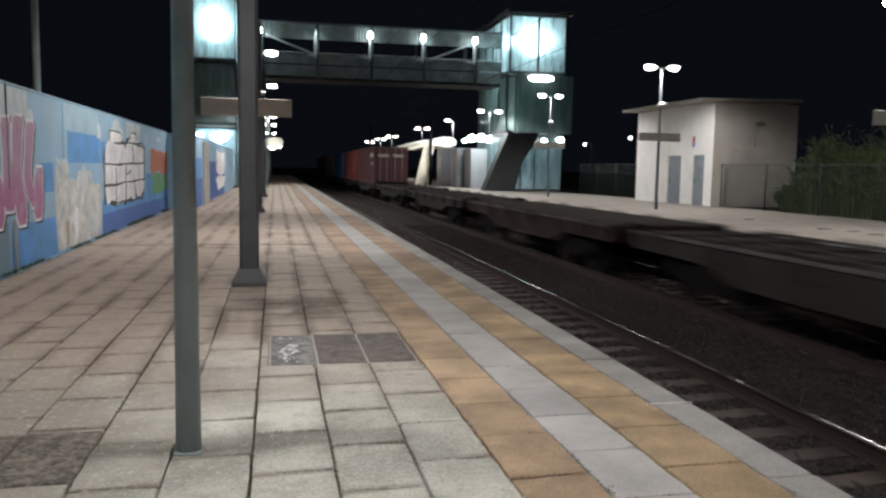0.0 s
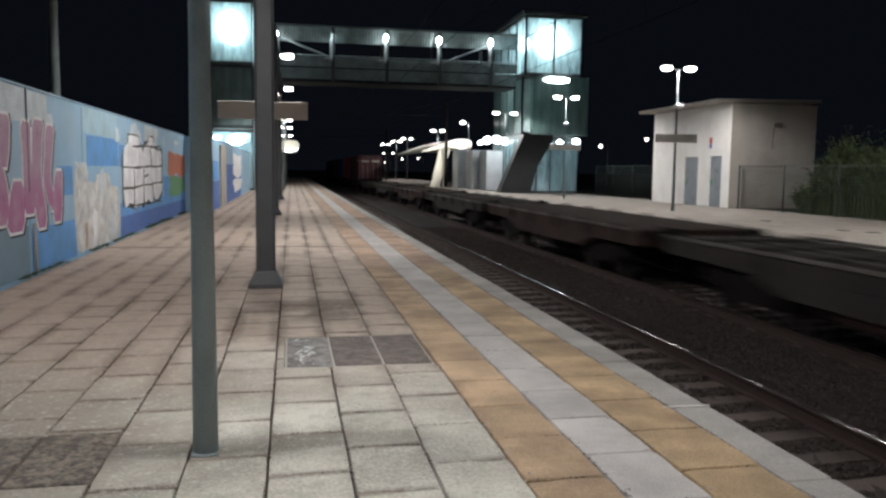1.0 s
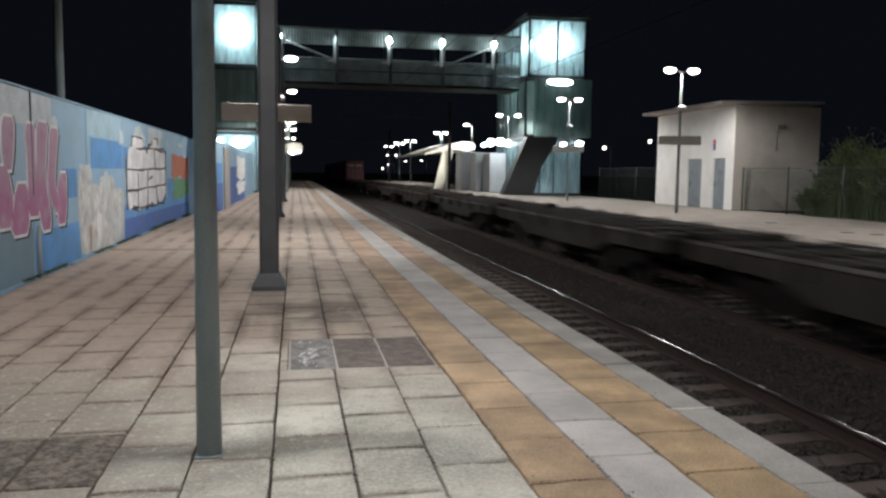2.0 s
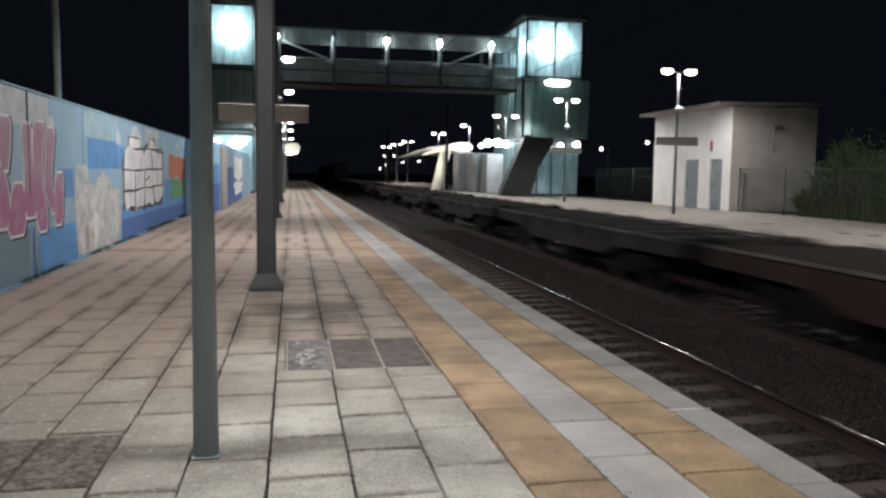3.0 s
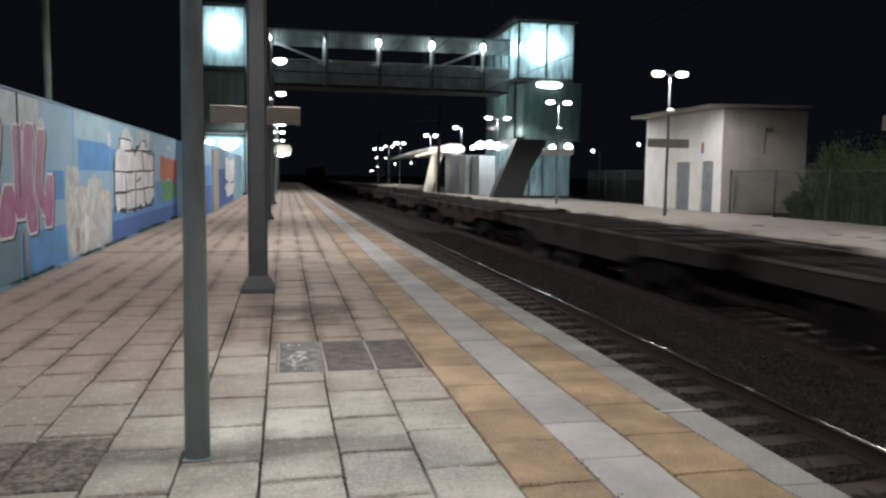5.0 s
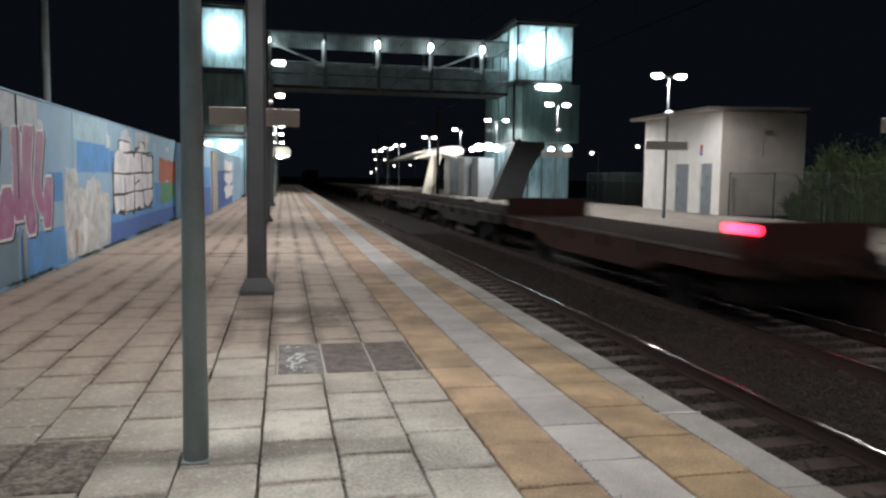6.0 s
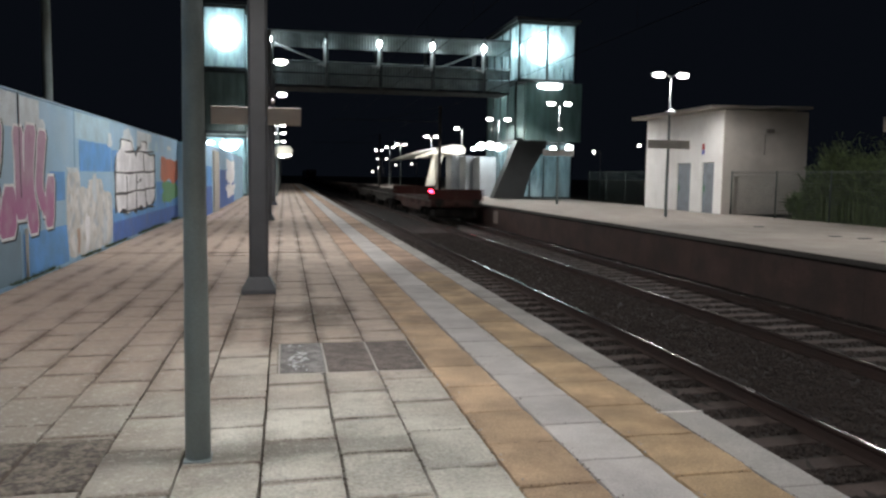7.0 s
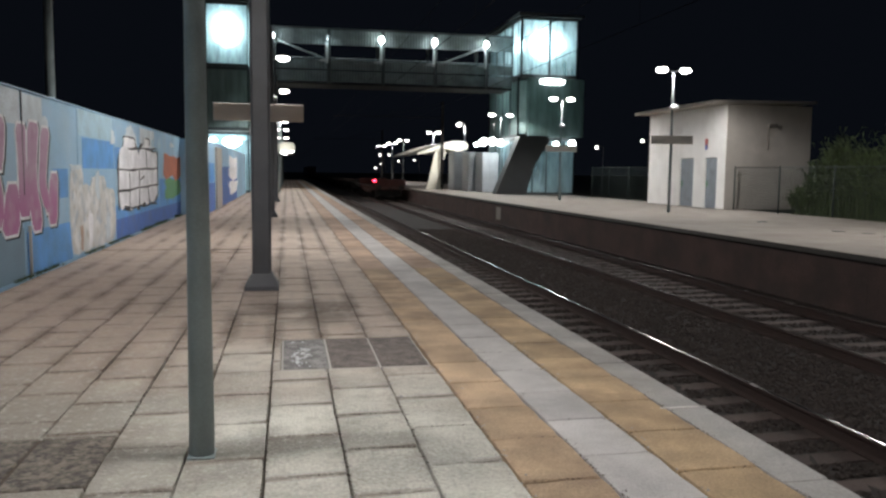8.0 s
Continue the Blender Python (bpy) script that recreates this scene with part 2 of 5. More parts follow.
M_ASPHALT = surface("dark_asphalt", (0.015, 0.0125, 0.0115), 0.95, spec=0.05, vary=0.35, scale=1.5, grain=60, bump=0.5)
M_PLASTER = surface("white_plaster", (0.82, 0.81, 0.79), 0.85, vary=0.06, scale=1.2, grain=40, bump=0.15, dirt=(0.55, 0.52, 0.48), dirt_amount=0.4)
# white plaster darkened for the hut's less lit walls; also plain grey-beige parts
M_PLASTER_DIM = surface("shaded_plaster_and_grey_beige", (0.47, 0.44, 0.40), 0.9, vary=0.12, scale=1.0, grain=40, bump=0.25, dirt=(0.30, 0.27, 0.24), dirt_amount=0.5)
M_DOOR = surface("blue_grey_steel_door", (0.23, 0.262, 0.295), 0.55, vary=0.22, scale=3, bump=0.05, dirt=(0.13, 0.14, 0.15), dirt_amount=0.5)
M_SOIL = surface("dark_soil", (0.06, 0.055, 0.04), 0.95, vary=0.4, scale=0.6, grain=8, bump=0.6)
M_REED = surface("reed_leaf", (0.070, 0.100, 0.038), 0.7, vary=0.5, scale=3, grain=20, bump=0.0, island=0.7)
M_FENCE = surface("green_fence_steel", (0.035, 0.05, 0.045), 0.6, vary=0.2, scale=3, bump=0.05)
M_STEEL = surface("grey_bridge_steel", (0.30, 0.325, 0.33), 0.5, metal=0.2, vary=0.2, scale=1.5, grain=20, bump=0.1)
M_STEEL_DARK = surface("dark_bridge_steel", (0.05, 0.056, 0.059), 0.6, vary=0.25, scale=1.5, bump=0.1)
M_CLAD = surface("corrugated_cladding", (0.27, 0.30, 0.305), 0.45, metal=0.3, vary=0.45, scale=1.2, grain=30, bump=0.1)
M_GLASS_TOP = glass("frosted_green_glass", (0.77, 0.93, 0.97), 0.2, 0.58, 0.45)
M_GLASS_MID = glass("green_safety_glass", (0.45, 0.55, 0.54), 0.12, 0.4, 0.3)
M_GLASS_LOW = glass("streaked_safety_glass", (0.60, 0.75, 0.80), 0.15, 0.45, 0.6)
M_WHITE_STEEL = surface("cream_painted_steel", (0.74, 0.72, 0.63), 0.5, vary=0.08, scale=2, bump=0.05)
M_BOX = surface("grey_kiosk_panel", (0.36, 0.38, 0.40), 0.5, metal=0.2, vary=0.15, scale=1.5, grain=20, bump=0.1)
M_WAGON = surface("brown_wagon_paint", (0.056, 0.027, 0.022), 0.9, spec=0.2, vary=0.4, scale=1.2, grain=30, bump=0.3, dirt=(0.025, 0.02, 0.018), dirt_amount=0.7)
M_WAGON_GREY = surface("grimy_grey_wagon", (0.044, 0.039, 0.036), 0.9, spec=0.2, vary=0.5, scale=0.9, grain=30, bump=0.3, dirt=(0.028, 0.023, 0.02), dirt_amount=0.8)
M_WAGON_DULL = surface("dull_brown_wagon", (0.050, 0.031, 0.026), 0.9, spec=0.2, vary=0.5, scale=0.9, grain=30, bump=0.3, dirt=(0.026, 0.021, 0.018), dirt_amount=0.8)
M_DECK = surface("worn_deck_planks", (0.030, 0.0185, 0.0155), 0.95, spec=0.06, vary=0.4, scale=2, grain=30, bump=0.4, dirt=(0.034, 0.026, 0.023))
M_BOARD = surface("oxide_red_board", (0.040, 0.013, 0.011), 0.85, spec=0.2, vary=0.3, scale=1.6, grain=30, bump=0.2, dirt=(0.04, 0.02, 0.016))
M_BOGIE = surface("black_bogie_grime", (0.012, 0.0105, 0.010), 0.95, spec=0.08, vary=0.4, scale=4, grain=30, bump=0.4)
M_WHEEL = surface("wheel_steel", (0.018, 0.016, 0.015), 0.8, metal=0.1, spec=0.1, vary=0.3, scale=4, bump=0.1)
M_TAIL = glow("red_tail_lamp", (1.0, 0.010, 0.035), 45)
M_WIRE = surface("blackened_wire", (0.02, 0.02, 0.02), 0.8, spec=0.1)
# paler than the wagon: light caught by the sill top, put into colour
M_FLANGE = surface("lit_sill_edge", (0.12, 0.108, 0.10), 0.8, vary=0.5, scale=0.8, grain=20, bump=0.2, dirt=(0.03, 0.025, 0.02), dirt_amount=0.9)
M_SKYLAMP = glow("distant_lamp", (1.0, 0.97, 0.9), 5)

# ---------------------------------------------------------------- building helpers


def box(bm, x0, y0, z0, x1, y1, z1, bevel=0.0):
    vs = [bm.verts.new(p) for p in ((x0, y0, z0), (x1, y0, z0), (x1, y1, z0), (x0, y1, z0), (x0, y0, z1), (x1, y0, z1), (x1, y1, z1), (x0, y1, z1))]
    fs = [bm.faces.new([vs[i] for i in q]) for q in ((3, 2, 1, 0), (4, 5, 6, 7), (0, 1, 5, 4), (1, 2, 6, 5), (2, 3, 7, 6), (3, 0, 4, 7))]
    if bevel:
        edges = list({e for f in fs for e in f.edges})
        bmesh.ops.bevel(bm, geom=edges, offset=bevel, segments=1, affect="EDGES")
    return bm


def tube(bm, a, b, r0, r1=None, n=12):
    """A round bar from a to b."""
    a, b = Vector(a), Vector(b)
    r1 = r0 if r1 is None else r1
    turn = (b - a).to_track_quat("Z", "Y")
    rings = []
    for c, r in ((a, r0), (b, r1)):
        rings.append([bm.verts.new(c + turn @ Vector((r * math.cos(k * math.tau / n), r * math.sin(k * math.tau / n), 0))) for k in range(n)])
    for k in range(n):
        f = bm.faces.new((rings[0][k], rings[0][(k + 1) % n], rings[1][(k + 1) % n], rings[1][k]))
        f.smooth = True
    bm.faces.new(rings[0][::-1]), bm.faces.new(rings[1])
    return bm


def lathe(bm, centre, profile, n=20, squash=1.0):
    """Turns (radius, height) pairs round the vertical through centre."""
    c = Vector(centre)
    rings = [[bm.verts.new(c + Vector((r * math.cos(k * math.tau / n), squash * r * math.sin(k * math.tau / n), z))) for k in range(n)] for r, z in profile]
    for a, b in zip(rings, rings[1:]):
        for k in range(n):
            f = bm.faces.new((a[k], a[(k + 1) % n], b[(k + 1) % n], b[k]))
            f.smooth = True
    bm.faces.new(rings[0][::-1]), bm.faces.new(rings[-1])
    return bm


def prism(bm, outline, axis, lo, hi):
    """A flat outline of (u, v) pairs pushed through from lo to hi along axis x, y or z."""
    put = {"x": lambda u, v, w: (w, u, v), "y": lambda u, v, w: (u, w, v), "z": lambda u, v, w: (u, v, w)}[axis]
    a = [bm.verts.new(put(u, v, lo)) for u, v in outline]
    b = [bm.verts.new(put(u, v, hi)) for u, v in outline]
    n = len(a)
    bm.faces.new(a[::-1]), bm.faces.new(b)
    for k in range(n):
        bm.faces.new((a[k], a[(k + 1) % n], b[(k + 1) % n], b[k]))
    bmesh.ops.recalc_face_normals(bm, faces=bm.faces)
    return bm


def part(name, bm, material, parent=None, label="", kind=""):
    me = bpy.data.meshes.new(name)
    bm.to_mesh(me)
    bm.free()
    me.materials.append(material)
    ob = new(name, me)
    ob.parent = parent
    return tagged(ob, label=label, kind=kind)


def thing(name, x, y, z, label, category, group="", kind=""):
    ob = new(name)
    ob.location = (x, y, z)
    ob.empty_display_size = 0.2
    return tagged(ob, label, category, group, kind)


def BM():
    return bmesh.new()


def shared(name, mesh, parent, where, turn=0.0):
    ob = new(name, mesh)
    ob.parent = parent
    ob.location = where
    ob.rotation_euler = (0, 0, turn)
    return ob


def slab_mesh(name, w, d, t, material, seed):
    """A slab with worn, uneven edges: a ragged top outline and a chamfer down into the joint."""
    r = random.Random(seed)
    hw, hd = w / 2, d / 2
    ring = []
    for (ax, ay), (bx, by), n in (((-hw, -hd), (hw, -hd), 4), ((hw, -hd), (hw, hd), 5), ((hw, hd), (-hw, hd), 4), ((-hw, hd), (-hw, -hd), 5)):
        for k in range(n):
            f = k / n
            pull = r.uniform(0.006, 0.022) if k == 0 else r.uniform(0.0, 0.005) + (r.uniform(0.004, 0.016) if r.random() < 0.14 else 0)
            x, y = ax + (bx - ax) * f, ay + (by - ay) * f
            l = math.hypot(x, y)
            ring.append((x, y, pull, l))
    bm = bmesh.new()
    top = [bm.verts.new((x * (1 - (p + 0.002) / l), y * (1 - (p + 0.002) / l), 0)) for x, y, p, l in ring]
    low = [bm.verts.new((x * (1 + 0.001 / l), y * (1 + 0.001 / l), -t)) for x, y, p, l in ring]
    mid = [bm.verts.new((x * (1 - 0.4 * p / l), y * (1 - 0.4 * p / l), -0.008)) for x, y, p, l in ring]
    bm.faces.new(top)
    n = len(ring)
    for k in range(n):
        bm.faces.new((mid[k], mid[(k + 1) % n], top[(k + 1) % n], top[k]))
        bm.faces.new((low[k], low[(k + 1) % n], mid[(k + 1) % n], mid[k]))
    me = bpy.data.meshes.new(name)
    bm.to_mesh(me), bm.free()
    me.materials.append(material)
    return me


# ---------------------------------------------------------------- ground and tracks
RAIL_Z = -0.85
BED_Z = RAIL_Z - 0.19
EDGE_X, FAR_EDGE_X = 2.585, 9.86
TRACKS = (4.22, 8.21)
GAUGE = 1.72

bm = BM()
box(bm, -900, -300, BED_Z - 0.35, 900, 1500, BED_Z - 0.02)
tagged(part("ground", bm, M_SOIL, kind="structure"), "dark bare earth reaching to the night horizon", "ground")

bm = BM()
nx, ny = 60, 900
xs = [EDGE_X - 0.05 + (FAR_EDGE_X - EDGE_X + 0.1) * i / nx for i in range(nx + 1)]
ys = [-40 + 260 * (j / ny) for j in range(ny + 1)]
vv, ff = [], []
for j, y in enumerate(ys):
    for i, x in enumerate(xs):
        between = min(abs(x - c) for c in TRACKS)
        heap = 0.06 * max(0.0, min(1.0, (between - 0.98) / 0.3))
        vv.append((x, y, BED_Z + heap + 0.018 * noise.noise((x * 6, y * 6, 0)) + 0.012 * noise.noise((x * 17, y * 17, 3))))
for j in range(ny):
    for i in range(nx):
        a = j * (nx + 1) + i
        ff.append((a, a + 1, a + nx + 2, a + nx + 1))
me = bpy.data.meshes.new("ballast_bed")
me.from_pydata(vv, [], ff)
me.materials.append(M_BALLAST)
tagged(new("ballast_bed", me), "dark crushed stone ballast between the platforms", "ballast", kind="stuff")

# loose stones on the bed, thickest near the camera
rng = random.Random(5)
vv, ff = [], []
ico = ((0, 0, 1), (0.9, 0, 0.2), (0.2, 0.85, 0.3), (-0.8, 0.3, 0.25), (-0.3, -0.85, 0.3), (0.4, -0.6, 0.4), (0, 0, -0.6))
icof = ((0, 1, 2), (0, 2, 3), (0, 3, 4), (0, 4, 5), (0, 5, 1), (6, 2, 1), (6, 3, 2), (6, 4, 3), (6, 5, 4), (6, 1, 5))
for _ in range(60000):
    y = 3.5 + 30 * rng.random() ** 1.5
    x = EDGE_X + 0.1 + (FAR_EDGE_X - EDGE_X - 0.2) * rng.random()
    between = min(abs(x - c) for c in TRACKS)
    if between < 1.06 and abs((y - 1.88 + 0.3) % 0.6 - 0.3) < 0.16:
        continue
    z = BED_Z + 0.06 * max(0.0, min(1.0, (between - 0.98) / 0.3)) + 0.012
    s = rng.uniform(0.018, 0.042)
    turn = Euler((rng.uniform(0, 6), rng.uniform(0, 6), rng.uniform(0, 6))).to_matrix()
    k = len(vv)
    for p in ico:
        q = turn @ Vector(p) * s
        vv.append((x + q.x, y + q.y, z + q.z))
    ff += [(k + a, k + b, k + c) for a, b, c in icof]
me = bpy.data.meshes.new("ballast_stones")
me.from_pydata(vv, [], ff)
me.materials.append(M_STONE)
tagged(new("ballast_stones", me), "loose angular dark grey ballast stones around the sleepers", "ballast", kind="stuff")


def rail(x):
    """A flat-bottomed rail: foot, web and polished head."""
    t = thing("rail", x, 0, RAIL_Z, "rusty steel running rail with a polished head", "rail", "rails of the two tracks")
    side = [(-0.07, -0.17), (0.07, -0.17), (0.07, -0.158), (0.012, -0.14), (0.009, -0.05), (0.035, -0.035), (0.036, -0.004), (-0.036, -0.004), (-0.035, -0.035), (-0.009, -0.05), (-0.012, -0.14), (-0.07, -0.158)]
    part("rail_body", prism(BM(), side, "y", -40, 320), M_RAIL, t)
    bm = prism(BM(), [(-0.022, -0.0038), (0.022, -0.0038), (0.018, 0.0), (-0.018, 0.0)], "y", -40, 320)
    part("rail_head", bm, M_RAILTOP if x < 6 else M_RAILTOP_DULL, t, "mirror-worn running surface")
    return t


for c in TRACKS:
    for s in (-1, 1):
        rail(c + s * GAUGE / 2)

# ---------------------------------------------------------------- near platform body
bm = BM()
box(bm, -3.44, -30, BED_Z - 0.3, 2.50, 137, -0.065)
tagged(part("platform_base", bm, M_JOINT, kind="structure"), "dark sand bed under the near platform slabs", "platform")
bm = BM()
box(bm, 2.50, -30, BED_Z - 0.3, 2.56, 137, -0.08)
tagged(part("platform_wall_near", bm, M_WALLFACE, kind="structure"), "grimy concrete wall below the near platform edge", "wall")

# ---------------------------------------------------------------- far platform
bm = BM()
box(bm, FAR_EDGE_X + 0.06, -30, BED_Z - 0.3, 19.6, 150, -0.012)
tagged(part("platform_far", bm, M_FARPAVE, kind="structure"), "pale beige paved surface of the far platform", "platform")
bm = BM()
box(bm, FAR_EDGE_X, -30, -0.045, 10.62, 150, 0.0, 0.01)
tagged(part("platform_strip_far", bm, M_ASPHALT, kind="structure"), "dark edge strip along the far platform", "platform")
bm = BM()
for k in range(-15, 75):
    box(bm, FAR_EDGE_X + 0.008, k * 2 + 0.003, BED_Z - 0.3, FAR_EDGE_X + 0.07, k * 2 + 1.997, -0.046)
far_wall = tagged(part("platform_wall_far", bm, M_WALLFACE, kind="structure"), "brown stained concrete panels below the far platform edge", "wall")
part("repair_patch", box(BM(), FAR_EDGE_X + 0.001, 36.3, BED_Z + 0.3, FAR_EDGE_X + 0.007, 37.1, -0.15, 0.002), M_FARPAVE, far_wall, "paler concrete repair patch")
for gx, gy in ((14.98, 23.1), (14.66, 19.06), (14.95, 18.28), (14.73, 17.2)):
    gr = thing("surface_box", gx, gy, -0.012, "small dark cast cover in the far paving", "cover", "small covers on the far platform")
    part("rim", box(BM(), -0.14, -0.13, -0.02, 0.14, 0.13, 0.010, 0.006), M_STEEL_DARK, gr)
    part("lid", box(BM(), -0.11, -0.10, 0.0, 0.11, 0.10, 0.018, 0.006), M_COLUMN, gr)

# ---------------------------------------------------------------- mural wall
WALL_X, WALL_TOP, PANEL = -3.44, 2.47, 2.84


def lamp_post(x, y, label, group, fixture=False, board=None, reach=0.41, sides=(-1, 1)):
    t = thing("street_lamp", x, y, 0, label, "street lamp", group)
    bm = BM()
    lathe(bm, (0, 0, 0), [(0.064, 0.012), (0.050, 2.3), (0.036, 5.3), (0.026, 5.5)], 24)
    part("pole", bm, M_POST, t)
    bm = BM()
    box(bm, -0.069, -0.069, 0, 0.069, 0.069, 0.010, 0.004)
    part("base_plate", bm, M_POST, t)
    for s in sides:
        bm = BM()
        tube(bm, (0, 0, 5.40), (s * (reach - 0.11), 0, 5.60), 0.022, 0.018, 10)
        part("arm", bm, M_ALU, t)
        head = part("lamp_head", lathe(BM(), (s * reach, 0, 5.52), [(0.205, 0.045), (0.225, 0.055), (0.19, 0.085), (0.10, 0.11), (0.04, 0.12)], 28, 0.8), M_ALU, t)
        part("diffuser", lathe(BM(), (s * reach, 0, 5.52), [(0.05, -0.125), (0.15, -0.11), (0.22, -0.06), (0.24, 0.0), (0.20, 0.046)], 28, 0.8), M_LAMP, head, "glowing white lamp glass")
    if fixture:
        part("speaker", lathe(BM(), (0.02, -0.1, 4.06), [(0.05, -0.08), (0.17, -0.02), (0.17, 0.05), (0.06, 0.12)], 16), M_ALU, t, "pale horn speaker bracketed to the pole")
    if board is not None:
        lift = 0.0 if x < 5 else 0.22
        part("sign_board", box(BM(), -0.90, -0.11, 2.44 + lift, 0.86, -0.065, 2.78 + lift + board, 0.006), M_SIGN if x < 5 else M_SIGN_DARK, t, "blank enamel station sign across the pole")
        for s in (-0.05, 0.05):
            part("sign_clamp", box(BM(), s - 0.02, -0.065, 2.5 + lift, s + 0.02, 0.05, 2.7 + lift), M_ALU, t)
    return t


def column(x, y):
    t = thing("platform_column", x, y, 0, "dark grey steel column with a flared base shoe", "column", "columns on the near platform")
    bm = BM()
    w = 0.115
    prism(bm, [(-w, -w + 0.03), (-w + 0.03, -w), (w - 0.03, -w), (w, -w + 0.03), (w, w - 0.03), (w - 0.03, w), (-w + 0.03, w), (-w, w - 0.03)], "z", 0.18, 5.9)
    part("shaft", bm, M_COLUMN, t)
    bm = BM()
    a = [bm.verts.new((sx * 0.205, sy * 0.205, 0.05)) for sx, sy in ((-1, -1), (1, -1), (1, 1), (-1, 1))]
    b = [bm.verts.new((sx * 0.125, sy * 0.125, 0.20)) for sx, sy in ((-1, -1), (1, -1), (1, 1), (-1, 1))]
    c = [bm.verts.new((sx * 0.205, sy * 0.205, 0.0)) for sx, sy in ((-1, -1), (1, -1), (1, 1), (-1, 1))]
    for k in range(4):
        bm.faces.new((a[k], a[(k + 1) % 4], b[(k + 1) % 4], b[k]))
        bm.faces.new((c[k], c[(k + 1) % 4], a[(k + 1) % 4], a[k]))
    bm.faces.new(b), bm.faces.new(c[::-1])
    part("base_shoe", bm, M_COLUMN, t)
    return t


for y in NEAR_POSTS:
    lamp_post(NEAR_X - (0.09 if y > 10 else 0), y, "grey-green steel lamp post with two lit heads" + (" and pale sign" if abs(y - 16.6) < 1 else ""), "lamp posts on the near platform",
              fixture=25 < y < 50, board=0.005 if abs(y - 16.6) < 1 else None)
for y in FAR_POSTS:
    lamp_post(FAR_X, y, "slim dark lamp post with " + ("one lit head" if y == 66.2 else "two lit heads") + (" and a grey sign" if y in (16.6, 29.03, 41.84) else ""), "lamp posts on the far platform", fixture=25 < y < 50, board=0.0 if y in (16.6, 29.03, 41.84) else None,
              reach=0.66 if y == 54.5 else 0.49, sides=(-1,) if y == 66.2 else (-1, 1))
for x, y in ((-0.315, 10.02), (-0.52, 25.7), (-0.55, 38.5)):
    column(x, y)


# ---------------------------------------------------------------- far platform: hut
HX, HY0, HY1 = 18.59, 31.6, 39.05
hut = thing("technical_hut", HX, HY0, 0, "small white plastered railway hut with a mono-pitch roof", "hut")
DOORS = ((2.75, 4.05), (0.68, 1.70))
# front wall with two door openings
L = HY1 - HY0
front = [(0, 0)]
for a, b in sorted(DOORS):
    front += [(a, 0), (a, 2.26), (b, 2.26), (b, 0)]
front += [(L, 0), (L, 4.5), (0, 4.5)]
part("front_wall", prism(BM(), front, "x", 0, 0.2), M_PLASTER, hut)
# gables and back carry their weaker light in the plaster colour
part("gable_wall", box(BM(), 0.004, -0.02, 0, 4.05, -0.002, 4.5), M_PLASTER_DIM, hut, "plastered gable wall, its shade put into a darker colour")
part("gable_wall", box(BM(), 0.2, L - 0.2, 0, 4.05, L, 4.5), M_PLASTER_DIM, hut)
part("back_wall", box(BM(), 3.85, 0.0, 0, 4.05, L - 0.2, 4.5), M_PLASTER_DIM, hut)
bm = BM()
prism(bm, [(-0.75, 4.52), (4.15, 4.62), (4.15, 4.74), (-0.75, 4.66)], "y", -0.15, L + 0.3)
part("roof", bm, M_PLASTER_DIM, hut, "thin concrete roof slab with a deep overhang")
for a, b in DOORS:
    d = part("door", box(BM(), 0.05, a + 0.03, 0.01, 0.10, b - 0.03, 2.24, 0.004), M_DOOR, hut, "closed blue-grey steel door")
    part("door_handle", box(BM(), 0.02, b - 0.2, 0.95, 0.05, b - 0.1, 1.2, 0.004), surface("green_handle_plate", (0.05, 0.2, 0.09), 0.5), d, "green handle plate")
    bm = BM()
    for k in range(6):
        box(bm, 0.035, a + 0.25, 0.3 + k * 0.07, 0.05, b - 0.25, 0.34 + k * 0.07)
    part("vent", bm, M_DOOR, d)
part("notice", box(BM(), -0.015, 1.55, 2.65, -0.002, 1.75, 3.1), surface("red_notice", (0.45, 0.06, 0.06), 0.5), hut, "small red and blue notice")
part("notice_lower", box(BM(), -0.016, 1.55, 2.62, -0.003, 1.75, 2.82), surface("blue_notice", (0.12, 0.16, 0.5), 0.5), hut)
part("wall_fitting", box(BM(), 2.0, -0.14, 3.55, 2.35, -0.02, 3.72, 0.01), surface("weathered_fitting", (0.17, 0.155, 0.14), 0.8), hut)
part("drain_pipe", tube(BM(), (1.95, -0.045, 2.6), (1.95, -0.045, 3.7), 0.02, n=8), M_PLASTER_DIM, hut)

# ---------------------------------------------------------------- fence and reeds


def fence_run(x0, y0, x1, y1, height, label):
    t = thing("mesh_fence", x0, y0, 0, label, "fence", "green mesh fences")
    d = Vector((x1 - x0, y1 - y0, 0))
    n = max(1, round(d.length / 3.15))
    for k in range(n + 1):
        p = d * (k / n)
        part("post", tube(BM(), p, p + Vector((0, 0, height + 0.05)), 0.03, n=8), M_FENCE, t)
    bm = BM()
    z = 0.08
    while z < height:
        tube(bm, (0, 0, z), (d.x, d.y, z), 0.005, n=4)
        z += 0.12
    m = int(d.length / 0.10)
    for k in range(m):
        p = d * (k / m)
        tube(bm, (p.x, p.y, 0.05), (p.x, p.y, height), 0.004, n=4)
    part("wire_mesh", bm, M_FENCE, t)
    part("top_rail", tube(BM(), (0, 0, height), (d.x, d.y, height), 0.014, n=6), M_FENCE, t)
    return t


fence_run(18.95, 31.4, 19.1, 6.0, 1.82, "dark green wire mesh fence along the platform back")
fence_run(20.6, 52.0, 20.2, 39.2, 1.9, "dark green wire mesh fence beside the hut")
fence_run(20.0, 75.0, 20.0, 63.5, 1.9, "dark green wire mesh fence beyond the tower")

